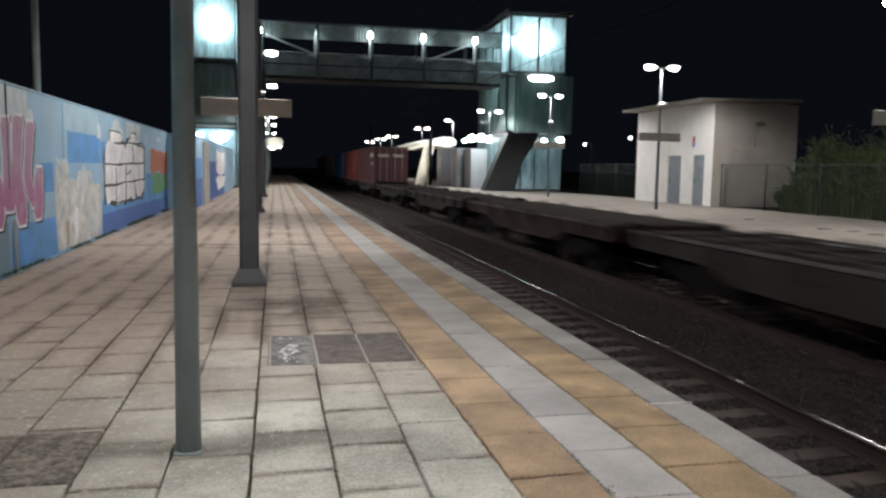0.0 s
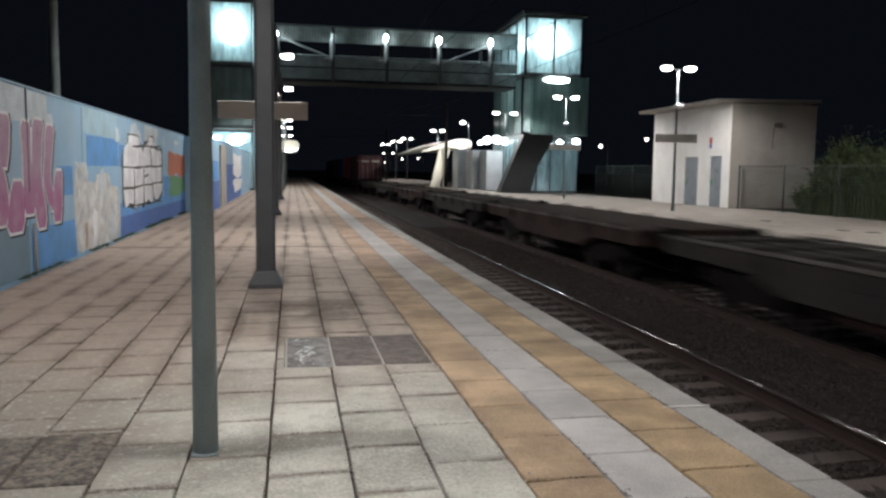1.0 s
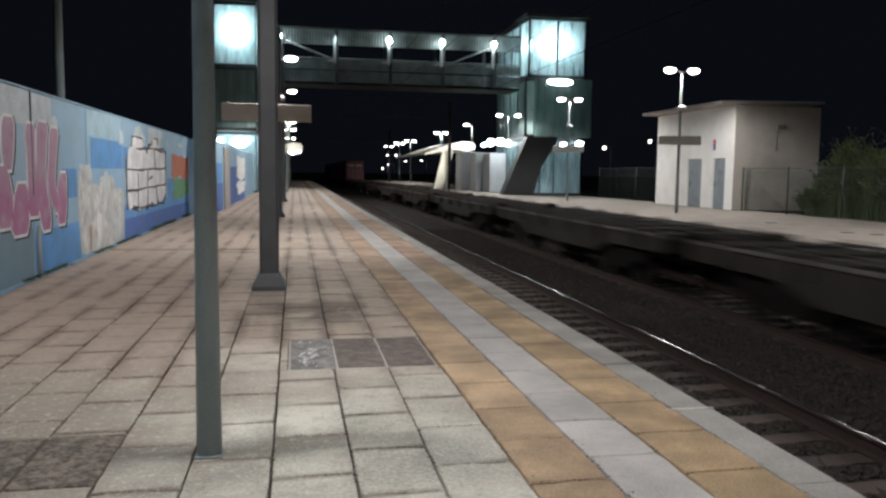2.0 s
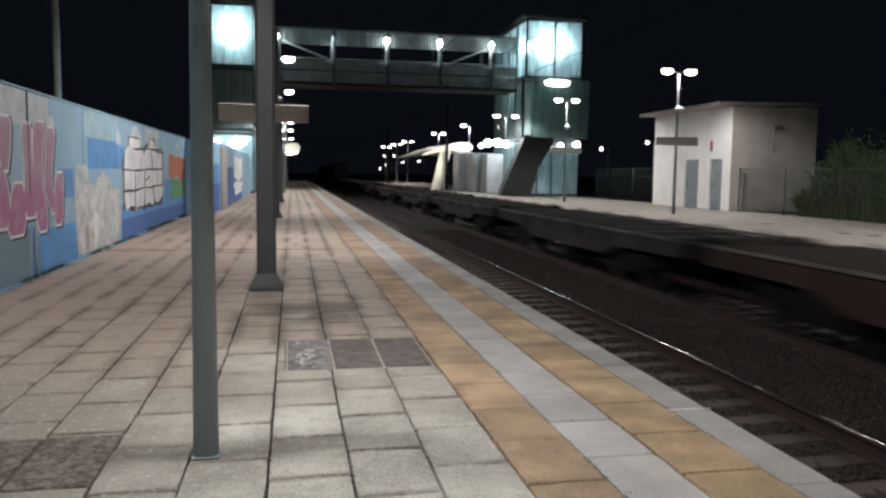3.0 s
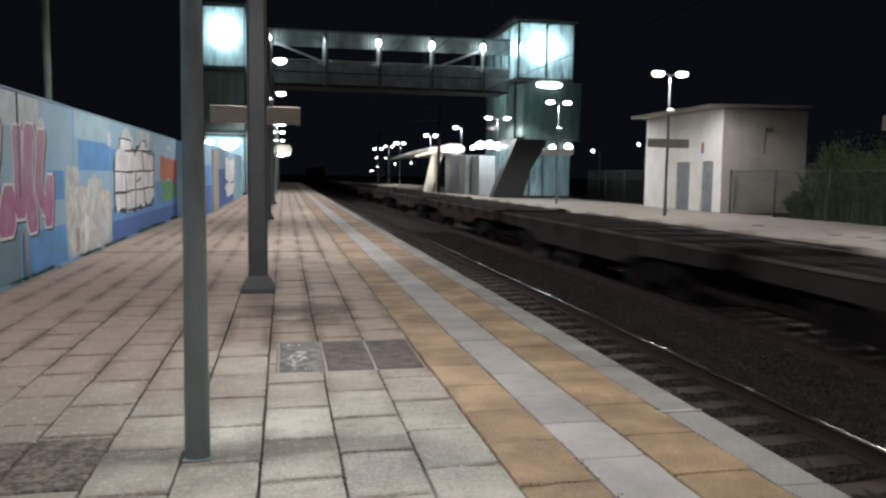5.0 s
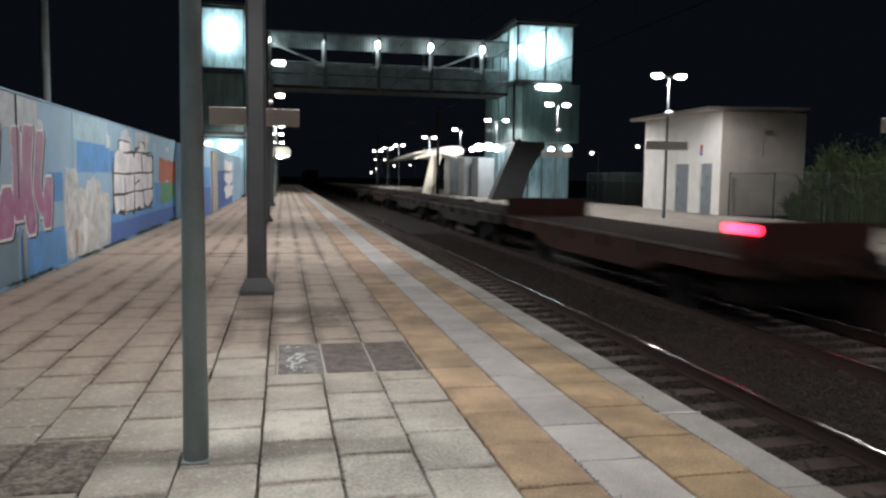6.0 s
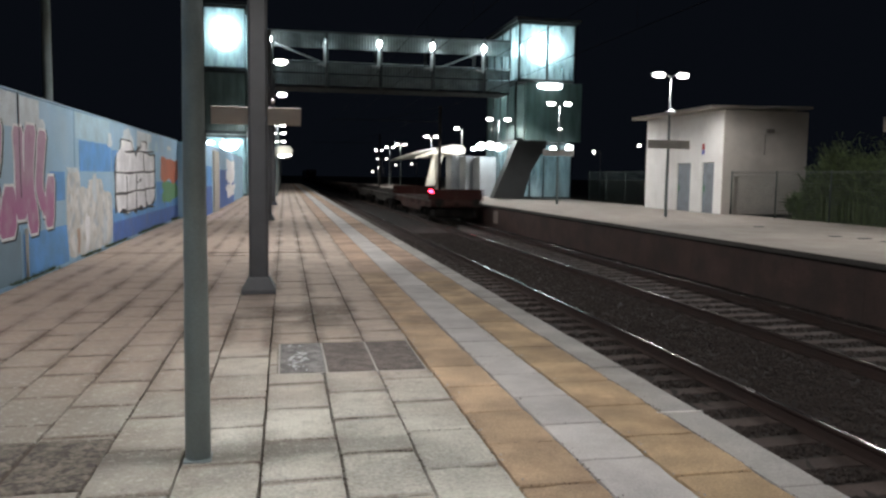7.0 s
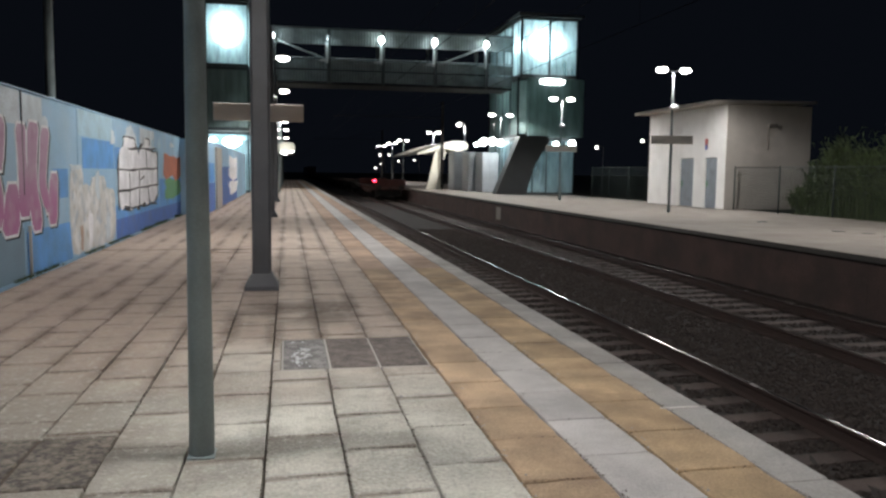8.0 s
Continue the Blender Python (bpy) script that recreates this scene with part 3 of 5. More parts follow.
rng = random.Random(11)
vv, ff = [], []
for _ in range(12500):
    y = rng.uniform(5, 27.9)
    x = 19.25 + rng.random() ** 1.5 * 5.0
    clump = 0.86 + 0.42 * noise.noise((x * 0.7, y * 0.55, 1)) + 0.16 * noise.noise((x * 2.3, y * 1.9, 6))
    hgt = rng.uniform(1.7, 2.85) * clump * min(1.0, 0.40 + 0.34 * max(0.0, 27.9 - y))
    if rng.random() < 0.02:
        hgt *= 1.22
    lean, az = rng.uniform(0.02, 0.22), rng.uniform(0, math.tau)
    px, py, w = math.cos(az + 1.57), math.sin(az + 1.57), rng.uniform(0.006, 0.016)
    k = len(vv)
    for q in range(5):
        f = q / 4
        bend = lean * hgt * f * f
        ww = w * (1 - f) + 0.002
        cx, cy, cz = x + math.cos(az) * bend, y + math.sin(az) * bend, hgt * (f - 0.25 * lean * f * f * f)
        vv += [(cx - px * ww, cy - py * ww, cz), (cx + px * ww, cy + py * ww, cz)]
    ff += [(k + 2 * q, k + 2 * q + 1, k + 2 * q + 3, k + 2 * q + 2) for q in range(4)]
    # blades standing up from the stem and nodding at the tip
    for q in range(5):
        f = rng.uniform(0.25, 0.95)
        bx, by, bz = x + math.cos(az) * lean * hgt * f * f, y + math.sin(az) * lean * hgt * f * f, hgt * f
        a2, ln = rng.uniform(0, math.tau), rng.uniform(0.25, 0.6)
        ca, sa = math.cos(a2) * ln, math.sin(a2) * ln
        k = len(vv)
        vv += [(bx, by, bz), (bx + ca * 0.30 + 0.018, by + sa * 0.30, bz + ln * 0.55), (bx + ca * 0.75, by + sa * 0.75, bz + ln * 0.50), (bx + ca * 0.30 - 0.018, by + sa * 0.30 + 0.018, bz + ln * 0.50)]
        ff.append((k, k + 1, k + 2, k + 3))
me = bpy.data.meshes.new("reeds")
me.from_pydata(vv, [], ff)
me.materials.append(M_REED)
tagged(new("reeds", me), "tall overgrown green reeds behind the mesh fence", "reeds", kind="stuff")

# ---------------------------------------------------------------- footbridge and towers
TY = 53.4


def glazed_box(name, t, x0, x1, y0, y1, z0, z1, nx, ny, material, frame_w=0.06, back=True):
    """A glazed storey: corner posts, mullions, rails and one pane a bay."""
    st = part(name, BM(), M_STEEL_DARK, t)
    fr = BM()
    sides = [((x0, y0), (x1, y0), nx), ((x0, y0), (x0, y1), ny), ((x1, y0), (x1, y1), ny), ((x0, y1), (x1, y1), nx)]
    h = frame_w / 2
    for (ax, ay), (bx, by), n in sides:
        for k in range(n + 1):
            px, py = ax + (bx - ax) * k / n, ay + (by - ay) * k / n
            box(fr, px - h, py - h, z0, px + h, py + h, z1)
        for z in (z0, z1):
            box(fr, min(ax, bx) - h, min(ay, by) - h, z - 0.09, max(ax, bx) + h, max(ay, by) + h, z + 0.09)
        for k in range(n):
            u0, u1 = k / n, (k + 1) / n
            pb = BM()
            px0, py0, px1, py1 = ax + (bx - ax) * u0, ay + (by - ay) * u0, ax + (bx - ax) * u1, ay + (by - ay) * u1
            box(pb, px0 + (h if bx != ax else -0.008), py0 + (h if by != ay else -0.008), z0 + 0.09, px1 - (h if bx != ax else -0.008), py1 - (h if by != ay else -0.008), z1 - 0.09)
            pane = part("pane", pb, material, st)
            pane.visible_shadow = False
    part("glazing_frame", fr, M_STEEL_DARK, st)
    return st


def ceiling_tube(t, name, x0, y0, x1, y1, z, r=0.12, mat=M_COOL):
    return part(name, box(BM(), x0, y0, z - r, x1, y1, z, 0.02), mat, t, "glowing white ceiling light")


tower = thing("lift_tower", 15.8, TY, 0, "glazed stair and lift tower lit from inside", "tower", "towers of the footbridge")
glazed_box("top_storey", tower, 0, 4.0, 0, 8.6, 8.15, 12.0, 2, 4, M_GLASS_TOP, 0.13)
glazed_box("middle_storey", tower, 0, 4.0, 0.6, 8.6, 4.1, 7.95, 2, 4, M_GLASS_MID, 0.1)
glazed_box("ground_storey", tower, 0, 4.0, 0.2, 8.6, 0.05, 3.85, 4, 4, M_GLASS_LOW, 0.08)
part("lift_shaft", box(BM(), 0.55, -0.02, 4.0, 4.6, 0.5, 8.0, 0.02), M_GLASS_MID, tower, "projecting green glass panel")
part("roof", prism(BM(), [(-0.3, 12.1), (4.3, 12.1), (4.4, 12.3), (-0.3, 12.35)], "y", -0.3, 9.0), M_STEEL_DARK, tower)
bm = BM()
box(bm, 0.06, 0.06, 7.97, 3.94, 8.5, 8.05), box(bm, 0.06, 0.66, 3.92, 3.94, 8.5, 4.0)
part("floor_slab", bm, M_STEEL, tower)
bm = BM()
prism(bm, [(-1.9, 0.02), (0.25, 0.02), (0.75, 1.9), (1.8, 3.6), (1.8, 4.0), (-0.25, 4.0)], "y", -0.9, 0.12)
part("stair_flight", bm, M_STEEL_DARK, tower, "dark underside of the rising stair")
# glowing body as large as the lamp's glare, not the lamp alone
part("ceiling_glare", lathe(BM(), (1.75, 0.62, 10.45), [(0.3, -1.1), (0.85, -0.75), (1.08, -0.05), (0.85, 0.65), (0.3, 1.0)], 24, 0.4), M_GLARE, tower, "white lamp glare built as a glowing body")
# added glow that extends the glare to the right
part("ceiling_glare", lathe(BM(), (2.95, 0.62, 10.35), [(0.15, -0.4), (0.42, -0.2), (0.45, 0.15), (0.15, 0.4)], 18, 0.7), M_GLARE, tower, "white lamp glare built as a glowing body")
part("ceiling_glare", lathe(BM(), (0.42, 1.6, 10.4), [(0.1, -0.55), (0.3, -0.35), (0.36, 0.2), (0.12, 0.5)], 18), M_GLARE, tower, "white lamp glare built as a glowing body")
part("soffit_light", lathe(BM(), (2.15, -0.3, 7.75), [(0.5, -0.2), (0.85, -0.12), (0.95, 0.05), (0.8, 0.15), (0.5, 0.2)], 24, 0.2), M_GLARE, tower, "glowing oval soffit light")
for gx, gz, gr in ((-2.3, 3.55, 0.2), (-1.75, 3.75, 0.34), (-1.05, 3.8, 0.36), (-0.4, 3.7, 0.33), (0.1, 3.65, 0.28), (1.55, 3.74, 0.34), (2.5, 3.5, 0.22), (3.67, 3.58, 0.27)):
    part("ground_light", lathe(BM(), (gx + 0.3 * (gx < 1), 4.6 if gx < 1 else -0.3, gz), [(0.3 * gr, -0.8 * gr), (gr, -0.25 * gr), (gr, 0.3 * gr), (0.3 * gr, 0.8 * gr)], 16), M_GLARE, tower, "glowing lamp")
lamp("tower_light", (17.5, TY + 4, 10.6), 70, (0.72, 0.97, 1.0), "POINT", size=0.5)
lamp("tower_light", (17.5, TY + 4, 3.4), 48, (0.72, 0.97, 1.0), "POINT", size=0.3)
lamp("tower_light", (17.5, TY + 4, 7.2), 85, (0.72, 0.97, 1.0), "POINT", size=0.3)

tower2 = thing("lift_tower", -5.0, TY, 0, "narrow glazed lift tower lit from inside behind the mural wall", "tower", "towers of the footbridge")
glazed_box("top_storey", tower2, 0, 2.55, 0, 8.6, 8.15, 12.0, 1, 4, M_GLASS_TOP)
glazed_box("middle_storey", tower2, 0, 2.55, 0, 8.6, 4.1, 7.95, 1, 4, M_GLASS_MID)
glazed_box("ground_storey", tower2, 0, 2.55, 0.2, 8.6, 0.05, 3.85, 2, 4, M_GLASS_LOW)
part("roof", prism(BM(), [(-0.3, 12.1), (2.8, 12.1), (2.8, 12.3), (-0.3, 12.35)], "y", -0.3, 9.0), M_STEEL_DARK, tower2)
part("floor_slab", box(BM(), 0.06, 0.06, 7.97, 2.5, 8.5, 8.05), M_STEEL, tower2)
part("floor_slab", box(BM(), 0.06, 0.06, 3.92, 2.5, 8.5, 4.0), M_STEEL, tower2)
part("cross_brace", tube(BM(), (0.1, 0.12, 8.3), (2.45, 0.12, 11.9), 0.03, n=6), M_STEEL_DARK, tower2)
# again a glowing body of the glare's size
part("ceiling_glare", lathe(BM(), (1.28, 0.62, 10.4), [(0.3, -1.05), (0.8, -0.7), (1.0, 0.0), (0.8, 0.7), (0.3, 1.05)], 24, 0.5), M_GLARE, tower2, "white lamp glare built as a glowing body")
part("cross_brace", tube(BM(), (2.1, 0.14, 8.3), (3.9, 0.14, 11.9), 0.035, n=6), M_STEEL_DARK, tower)
for gx, gz, gr in ((1.52, 3.25, 0.58), (0.36, 3.38, 0.26)):
    part("ground_light", lathe(BM(), (gx, -0.35, gz), [(0.4 * gr, -0.55 * gr), (gr, -0.15 * gr), (0.95 * gr, 0.25 * gr), (0.4 * gr, 0.5 * gr)], 18, 0.5), M_GLARE, tower2, "glowing lamp")
ceiling_tube(tower2, "ground_light", 0.1, 0.6, 2.3, 1.0, 3.7, 0.3, M_GLARE)
lamp("tower_light", (-3.7, TY + 4, 10.4), 30, (0.72, 0.97, 1.0), "POINT", size=0.5)
lamp("tower_light", (-3.7, TY + 3, 3.3), 60, (0.72, 0.97, 1.0), "POINT", size=0.3)

BR0, BR1 = 55.6, 58.6
bridge = thing("footbridge", -2.4, BR0, 0, "covered steel footbridge with corrugated bands over the tracks", "footbridge")
SPAN = 18.2
part("deck", box(BM(), 0, 0.05, 7.36, SPAN, 2.95, 7.5, 0.03), M_WIRE, bridge, "black-painted deck girder")
n = 182


def corrugated(z0, z1, y):
    bm = BM()
    pts = [(SPAN * i / n, y - 0.035 * (i % 2)) for i in range(n + 1)]
    lo = [bm.verts.new((x, yy, z0)) for x, yy in pts]
    hi = [bm.verts.new((x, yy, z1)) for x, yy in pts]
    for i in range(n):
        bm.faces.new((lo[i], lo[i + 1], hi[i + 1], hi[i]))
    bmesh.ops.solidify(bm, geom=bm.faces[:], thickness=0.02)
    return bm


part("lower_band", corrugated(7.55, 8.28, 0.0), M_CLAD, bridge, "corrugated grey parapet band")
part("upper_band", corrugated(8.36, 9.02, 0.0), M_CLAD, bridge, "corrugated grey parapet band")
part("roof_band", corrugated(10.0, 11.0, 0.0), M_CLAD, bridge, "corrugated translucent fascia")
part("roof", box(BM(), 0, -0.1, 11.02, SPAN, 3.1, 11.12), M_STEEL_DARK, bridge)
POSTS_X = [1.55 + 3.68 * k for k in range(5)]
for x in POSTS_X:
    dim = x == POSTS_X[1]
    for y in (-0.12, 3.08):
        part("frame_post", box(BM(), x - 0.115, y - 0.06, 7.42, x + 0.115, y + 0.06, 11.0), M_STEEL_DARK, bridge)
    part("lamp_bulb", lathe(BM(), (x - 0.12, -0.42, 10.42), [(r * (0.5 if dim else 1), z) for r, z in ((0.06, -0.26), (0.15, -0.13), (0.17, 0.07), (0.08, 0.22))], 16), M_ALU if dim else M_COOL, bridge, "unlit bridge lamp" if dim else "glowing bridge lamp")
    part("lamp_bracket", box(BM(), x - 0.62, -0.3, 8.86, x - 0.06, -0.19, 8.98, 0.01), M_ALU, bridge)
    part("lamp_strut", box(BM(), x - 0.22, -0.26, 8.75, x - 0.05, -0.19, 10.3), M_ALU, bridge)
    lamp("bridge_light", (x - 2.4 - 0.12, BR0 - 0.75, 10.3), 18, (0.74, 0.98, 1.0), "POINT", size=0.15)
for a, b in ((1.8, 5.2), (15.9, 12.9)):
    part("brace", tube(BM(), (a, -0.1, 10.2), (b, -0.1, 8.95), 0.07, n=8), M_STEEL, bridge)
part("handrail", tube(BM(), (0, -0.15, 9.1), (SPAN, -0.15, 9.1), 0.035, n=8), M_STEEL, bridge)

# ---------------------------------------------------------------- far shelter and kiosks
sh = thing("platform_shelter", 13.4, 69.5, 0, "cream steel platform shelter with a curved wing roof", "shelter")
prof = [(-2.2, 3.15), (-1.2, 3.55), (0.0, 3.95), (1.1, 4.25), (2.0, 4.2), (2.3, 3.9), (2.2, 3.5), (1.6, 3.35), (0.2, 3.5), (-1.0, 3.25), (-2.2, 3.0)]
part("roof", prism(BM(), prof, "y", -0.5, 16.0), M_WHITE_STEEL, sh, "curved cream wing roof")
for y in (0.0,):
    part("leg", prism(BM(), [(-1.35, 0), (-0.55, 0), (0.45, 3.6), (-0.5, 3.6)], "y", y - 0.2, y + 0.2), M_WHITE_STEEL, sh)
    part("prop", box(BM(), -0.25, y - 0.12, 0, 0.15, y + 0.12, 3.6), M_WHITE_STEEL, sh)
# added fill without a fitting, brightens the leg and roof underside
lamp("shelter_fill_light", (11.9, 68.4, 2.3), 45, (1.0, 0.96, 0.85), "POINT", size=0.3)
for k, (x, y, w) in enumerate(((13.7, 65.5, 1.9), (14.15, 62.0, 1.7), (14.55, 59.0, 1.5))):
    kb = thing("metal_kiosk", x, y, 0, "grey metal panelled platform cabinet with a flat top", "kiosk", "grey cabinets beside the tower")
    part("body", box(BM(), 0, 0, 0, w, 2.2, 3.2 - 0.1 * k, 0.02), M_BOX, kb)
    for i in range(3):
        part("front_panel", box(BM(), 0.05 + i * w / 3, -0.025, 0.08, (i + 1) * w / 3 - 0.03, -0.003, 3.1 - 0.1 * k, 0.006), M_BOX, kb)
        part("side_panel", box(BM(), -0.025, 0.05 + i * 0.72, 0.08, -0.003, 0.72 * (i + 1) - 0.03, 3.1 - 0.1 * k, 0.006), M_BOX, kb)

ns = copy_thing(sh, pose(-1.0, 66.0, 0) @ Matrix.Diagonal((0.72, 1, 0.88, 1)))
tagged(ns, "cream steel shelter on the near platform, lit below")
# added fill in front of the roof edge, on top of the bowl lamps
lamp("shelter_fill_light", (-0.2, 64.4, 3.0), 70, (1.0, 0.98, 0.92), "POINT", size=0.3)
for x, z, r in ((0.28, 3.02, 0.24), (-0.20, 2.92, 0.32)):
    g = thing("hanging_lamp", x, 66.2, z, "glowing shallow bowl lamp hung below the shelter roof", "lamp", "bowl lamps below the near shelter")
    part("bowl", lathe(BM(), (0, 0, 0), [(0.3 * r, -0.42 * r), (0.8 * r, -0.2 * r), (r, 0.12 * r), (0.4 * r, 0.4 * r)], 16), M_LAMP, g)
    part("stem", tube(BM(), (0, 0, 0.38 * r), (0, 0, 3.15 - z), 0.015, n=6), M_COLUMN, g)

# street lights past the station
for x, y, z in ((36.1, 90, 4.6), (41.9, 90, 5.5), (15.15, 140, 2.1), (16.25, 140.5, 2.8), (17.7, 141, 4.4), (15.85, 139, 4.35), (19.5, 142, 3.4), (22.1, 140, 3.55)):
    s = thing("street_lamp", x, y, 0, "single distant street light glowing in the dark", "street lamp", "street lights past the station")
    part("lamp_globe", lathe(BM(), (0, 0, z), [(0.07, -0.2), (0.2, -0.07), (0.2, 0.08), (0.07, 0.2)] if y < 100 else [(0.06, -0.16), (0.16, -0.06), (0.16, 0.07), (0.06, 0.16)], 14), M_SKYLAMP, s)
    part("pole", tube(BM(), (0.9, 0.1, -1.3), (0.9, 0.1, z + 0.1), 0.06, n=8), M_COLUMN, s)
    part("arm", tube(BM(), (0.9, 0.1, z + 0.1), (0.05, 0, z + 0.2), 0.04, n=6), M_COLUMN, s)

# overhead line: masts at the back of the platforms and wires over both tracks
for x, y in ((13.35, 69.0), (13.8, 118.0), (13.8, -29.0)):
    cm = thing("catenary_mast", x, y, 0, "dark steel overhead line mast with a bracket arm", "mast", "overhead line masts")
    part("shaft", prism(BM(), [(-0.11, -0.11), (0.11, -0.11), (0.11, -0.09), (0.012, -0.09), (0.012, 0.09), (0.11, 0.09), (0.11, 0.11), (-0.11, 0.11), (-0.11, 0.09), (-0.012, 0.09), (-0.012, -0.09), (-0.11, -0.09)], "z", 0, 7.6), M_BOGIE, cm)
    part("bracket", tube(BM(), (0, 0, 6.2), (TRACKS[0] - x - 0.3, 0, 6.2), 0.03, n=8), M_WIRE, cm)
    part("stay", tube(BM(), (0, 0, 7.5), (TRACKS[1] - x, 0, 6.22), 0.02, n=6), M_WIRE, cm)
for c in TRACKS:
    wr = thing("overhead_wire", c, 0, 0, "thin dark overhead contact and carrier wires", "wire", "overhead wires")
    part("contact_wire", tube(BM(), (0, -60, 5.0), (0, 300, 5.0), 0.008, n=6), M_WIRE, wr)
    part("carrier_wire", tube(BM(), (0, -60, 6.2), (0, 300, 6.2), 0.008, n=6), M_WIRE, wr)
    for k in range(60):
        part("dropper", tube(BM(), (0, -60 + 6 * k, 5.0), (0, -60 + 6 * k, 6.2), 0.004, n=4), M_WIRE, wr)

ds = thing("drain_slot", -0.98, 14.55, 0, "narrow dark slotted drain across the slabs", "drain")
part("channel", box(BM(), -0.28, -0.022, -0.02, 0.28, 0.022, 0.004, 0.003), M_BOGIE, ds)
for k in range(12):
    part("slot_bar", box(BM(), -0.27 + k * 0.046, -0.018, 0.003, -0.25 + k * 0.046, 0.018, 0.006), M_COLUMN, ds)

# mast behind the mural wall
ms = thing("lighting_mast", -5.0, 18.7, BED_Z, "tall grey steel mast behind the mural wall", "mast")
part("shaft", tube(BM(), (0, 0, 0), (0, 0, 14), 0.11, 0.07, 16), M_POST, ms)

# ---------------------------------------------------------------- the freight train
SPEED = 26.9
TAIL_Y0 = 10.62 - 6 * SPEED
DECK_Z = 0.31
TRAIN_X = TRACKS[1]


def wheelset(parent, y):
    ws = part("wheelset", tube(BM(), (-1.1, y, RAIL_Z + 0.46), (1.1, y, RAIL_Z + 0.46), 0.08, n=10), M_BOGIE, parent)
    for s in (-1, 1):
        bm = BM()
        tube(bm, (s * 0.80, y, RAIL_Z + 0.46), (s * 0.93, y, RAIL_Z + 0.46), 0.46, n=24)
        tube(bm, (s * 0.79, y, RAIL_Z + 0.46), (s * 0.82, y, RAIL_Z + 0.46), 0.475, n=24)
        part("wheel", bm, M_WHEEL, ws)


def wagon(name, length, label, mat, deck, boards=False, bogies=True):
    """A flat wagon; its own y runs from the rear buffers forward."""
    w = new(name)
    tagged(w, label, "wagon", "wagons of the freight train")
    a, b = 0.55, length - 0.55
    for s in (-1, 1):
        belly = [(a, DECK_Z - 0.06), (b, DECK_Z - 0.06), (b, DECK_Z - 0.34), (b - 2.6, DECK_Z - 0.36), (b - 3.6, DECK_Z - 0.62), (a + 3.6, DECK_Z - 0.62), (a + 2.6, DECK_Z - 0.36), (a, DECK_Z - 0.34)]
        part("side_sill", prism(BM(), belly, "x", s * 1.21 - 0.05, s * 1.21 + 0.05), mat, w)
    # thin pale strips draw the light caught along both deck edges
    for s in (-1, 1):
        part("sill_edge", box(BM(), s * 1.30 - 0.012, a + 0.1, DECK_Z - 0.045, s * 1.30 + 0.012, b - 0.1, DECK_Z + 0.012, 0.004), M_FLANGE, w)
    bm = BM()
    box(bm, -1.2, a, DECK_Z - 0.34, 1.2, a + 0.15, DECK_Z - 0.05), box(bm, -1.2, b - 0.15, DECK_Z - 0.34, 1.2, b, DECK_Z - 0.05)
    box(bm, -0.35, a + 0.15, DECK_Z - 0.4, -0.2, b - 0.15, DECK_Z - 0.06), box(bm, 0.2, a + 0.15, DECK_Z - 0.4, 0.35, b - 0.15, DECK_Z - 0.06)
    part("underframe", bm, mat, w)
    if deck:
        bm = BM()
        n = int((b - a) / 0.42)
        ring = []
        for k in range(n):
            y0, y1 = a + (b - a) * k / n, a + (b - a) * (k + 1) / n
            ring += [(y0 + 0.008, DECK_Z), (y1 - 0.008, DECK_Z), (y1 - 0.006, DECK_Z - 0.02), (y1 + 0.006, DECK_Z - 0.02)]
        part("deck", prism(bm, [(a, DECK_Z - 0.05)] + ring[:-1] + [(b, DECK_Z - 0.05)], "x", -1.29, 1.29), M_DECK, w)
    else:
        for k in range(9):
            y = a + 0.4 + (b - a - 1.2) * k / 8
            part("cross_beam", box(BM(), -1.29, y, DECK_Z - 0.05, 1.29, y + 0.4, DECK_Z, 0.008), mat, w)
    for k in range(6):
        y = a + 1.0 + (b - a - 2) * k / 5
        for s in (-1, 1):
            part("stake_pocket", box(BM(), s * 1.31 - 0.04, y - 0.09, DECK_Z - 0.28, s * 1.31 + 0.04, y + 0.09, DECK_Z + (0.08 if not boards else 0.02), 0.01), mat, w)
    for y, d in ((a, -1), (b, 1)):
        for s in (-0.92, 0.92):
            bf = part("buffer", tube(BM(), (s, y, RAIL_Z + 1.04), (s, y + d * 0.45, RAIL_Z + 1.04), 0.09, n=12), M_BOGIE, w)
            part("buffer_head", tube(BM(), (s, y + d * 0.45, RAIL_Z + 1.04), (s, y + d * 0.5, RAIL_Z + 1.04), 0.22, n=18), M_WHEEL, bf)
    axles = ((a + 1.6, a + 3.4, b - 3.4, b - 1.6) if bogies else (a + 2.4, b - 2.4))
    for y in axles:
        wheelset(w, y)
    if bogies:
        for y in (a + 2.5, b - 2.5):
            for s in (-1, 1):
                part("bogie_frame", prism(BM(), [(y - 1.4, RAIL_Z + 0.5), (y - 1.2, RAIL_Z + 0.75), (y + 1.2, RAIL_Z + 0.75), (y + 1.4, RAIL_Z + 0.5), (y + 0.5, RAIL_Z + 0.28), (y - 0.5, RAIL_Z + 0.28)], "x", s * 1.05 - 0.05, s * 1.05 + 0.05), M_BOGIE, w)
    else:
        for y in axles:
            for s in (-1, 1):
                part("axle_box", box(BM(), s * 1.05 - 0.1, y - 0.16, RAIL_Z + 0.3, s * 1.05 + 0.1, y + 0.16, RAIL_Z + 0.62, 0.03), M_BOGIE, w)
                part("leaf_spring", prism(BM(), [(y - 0.6, RAIL_Z + 0.8), (y, RAIL_Z + 0.66), (y + 0.6, RAIL_Z + 0.8), (y, RAIL_Z + 0.74)], "x", s * 1.05 - 0.05, s * 1.05 + 0.05), M_BOGIE, w)
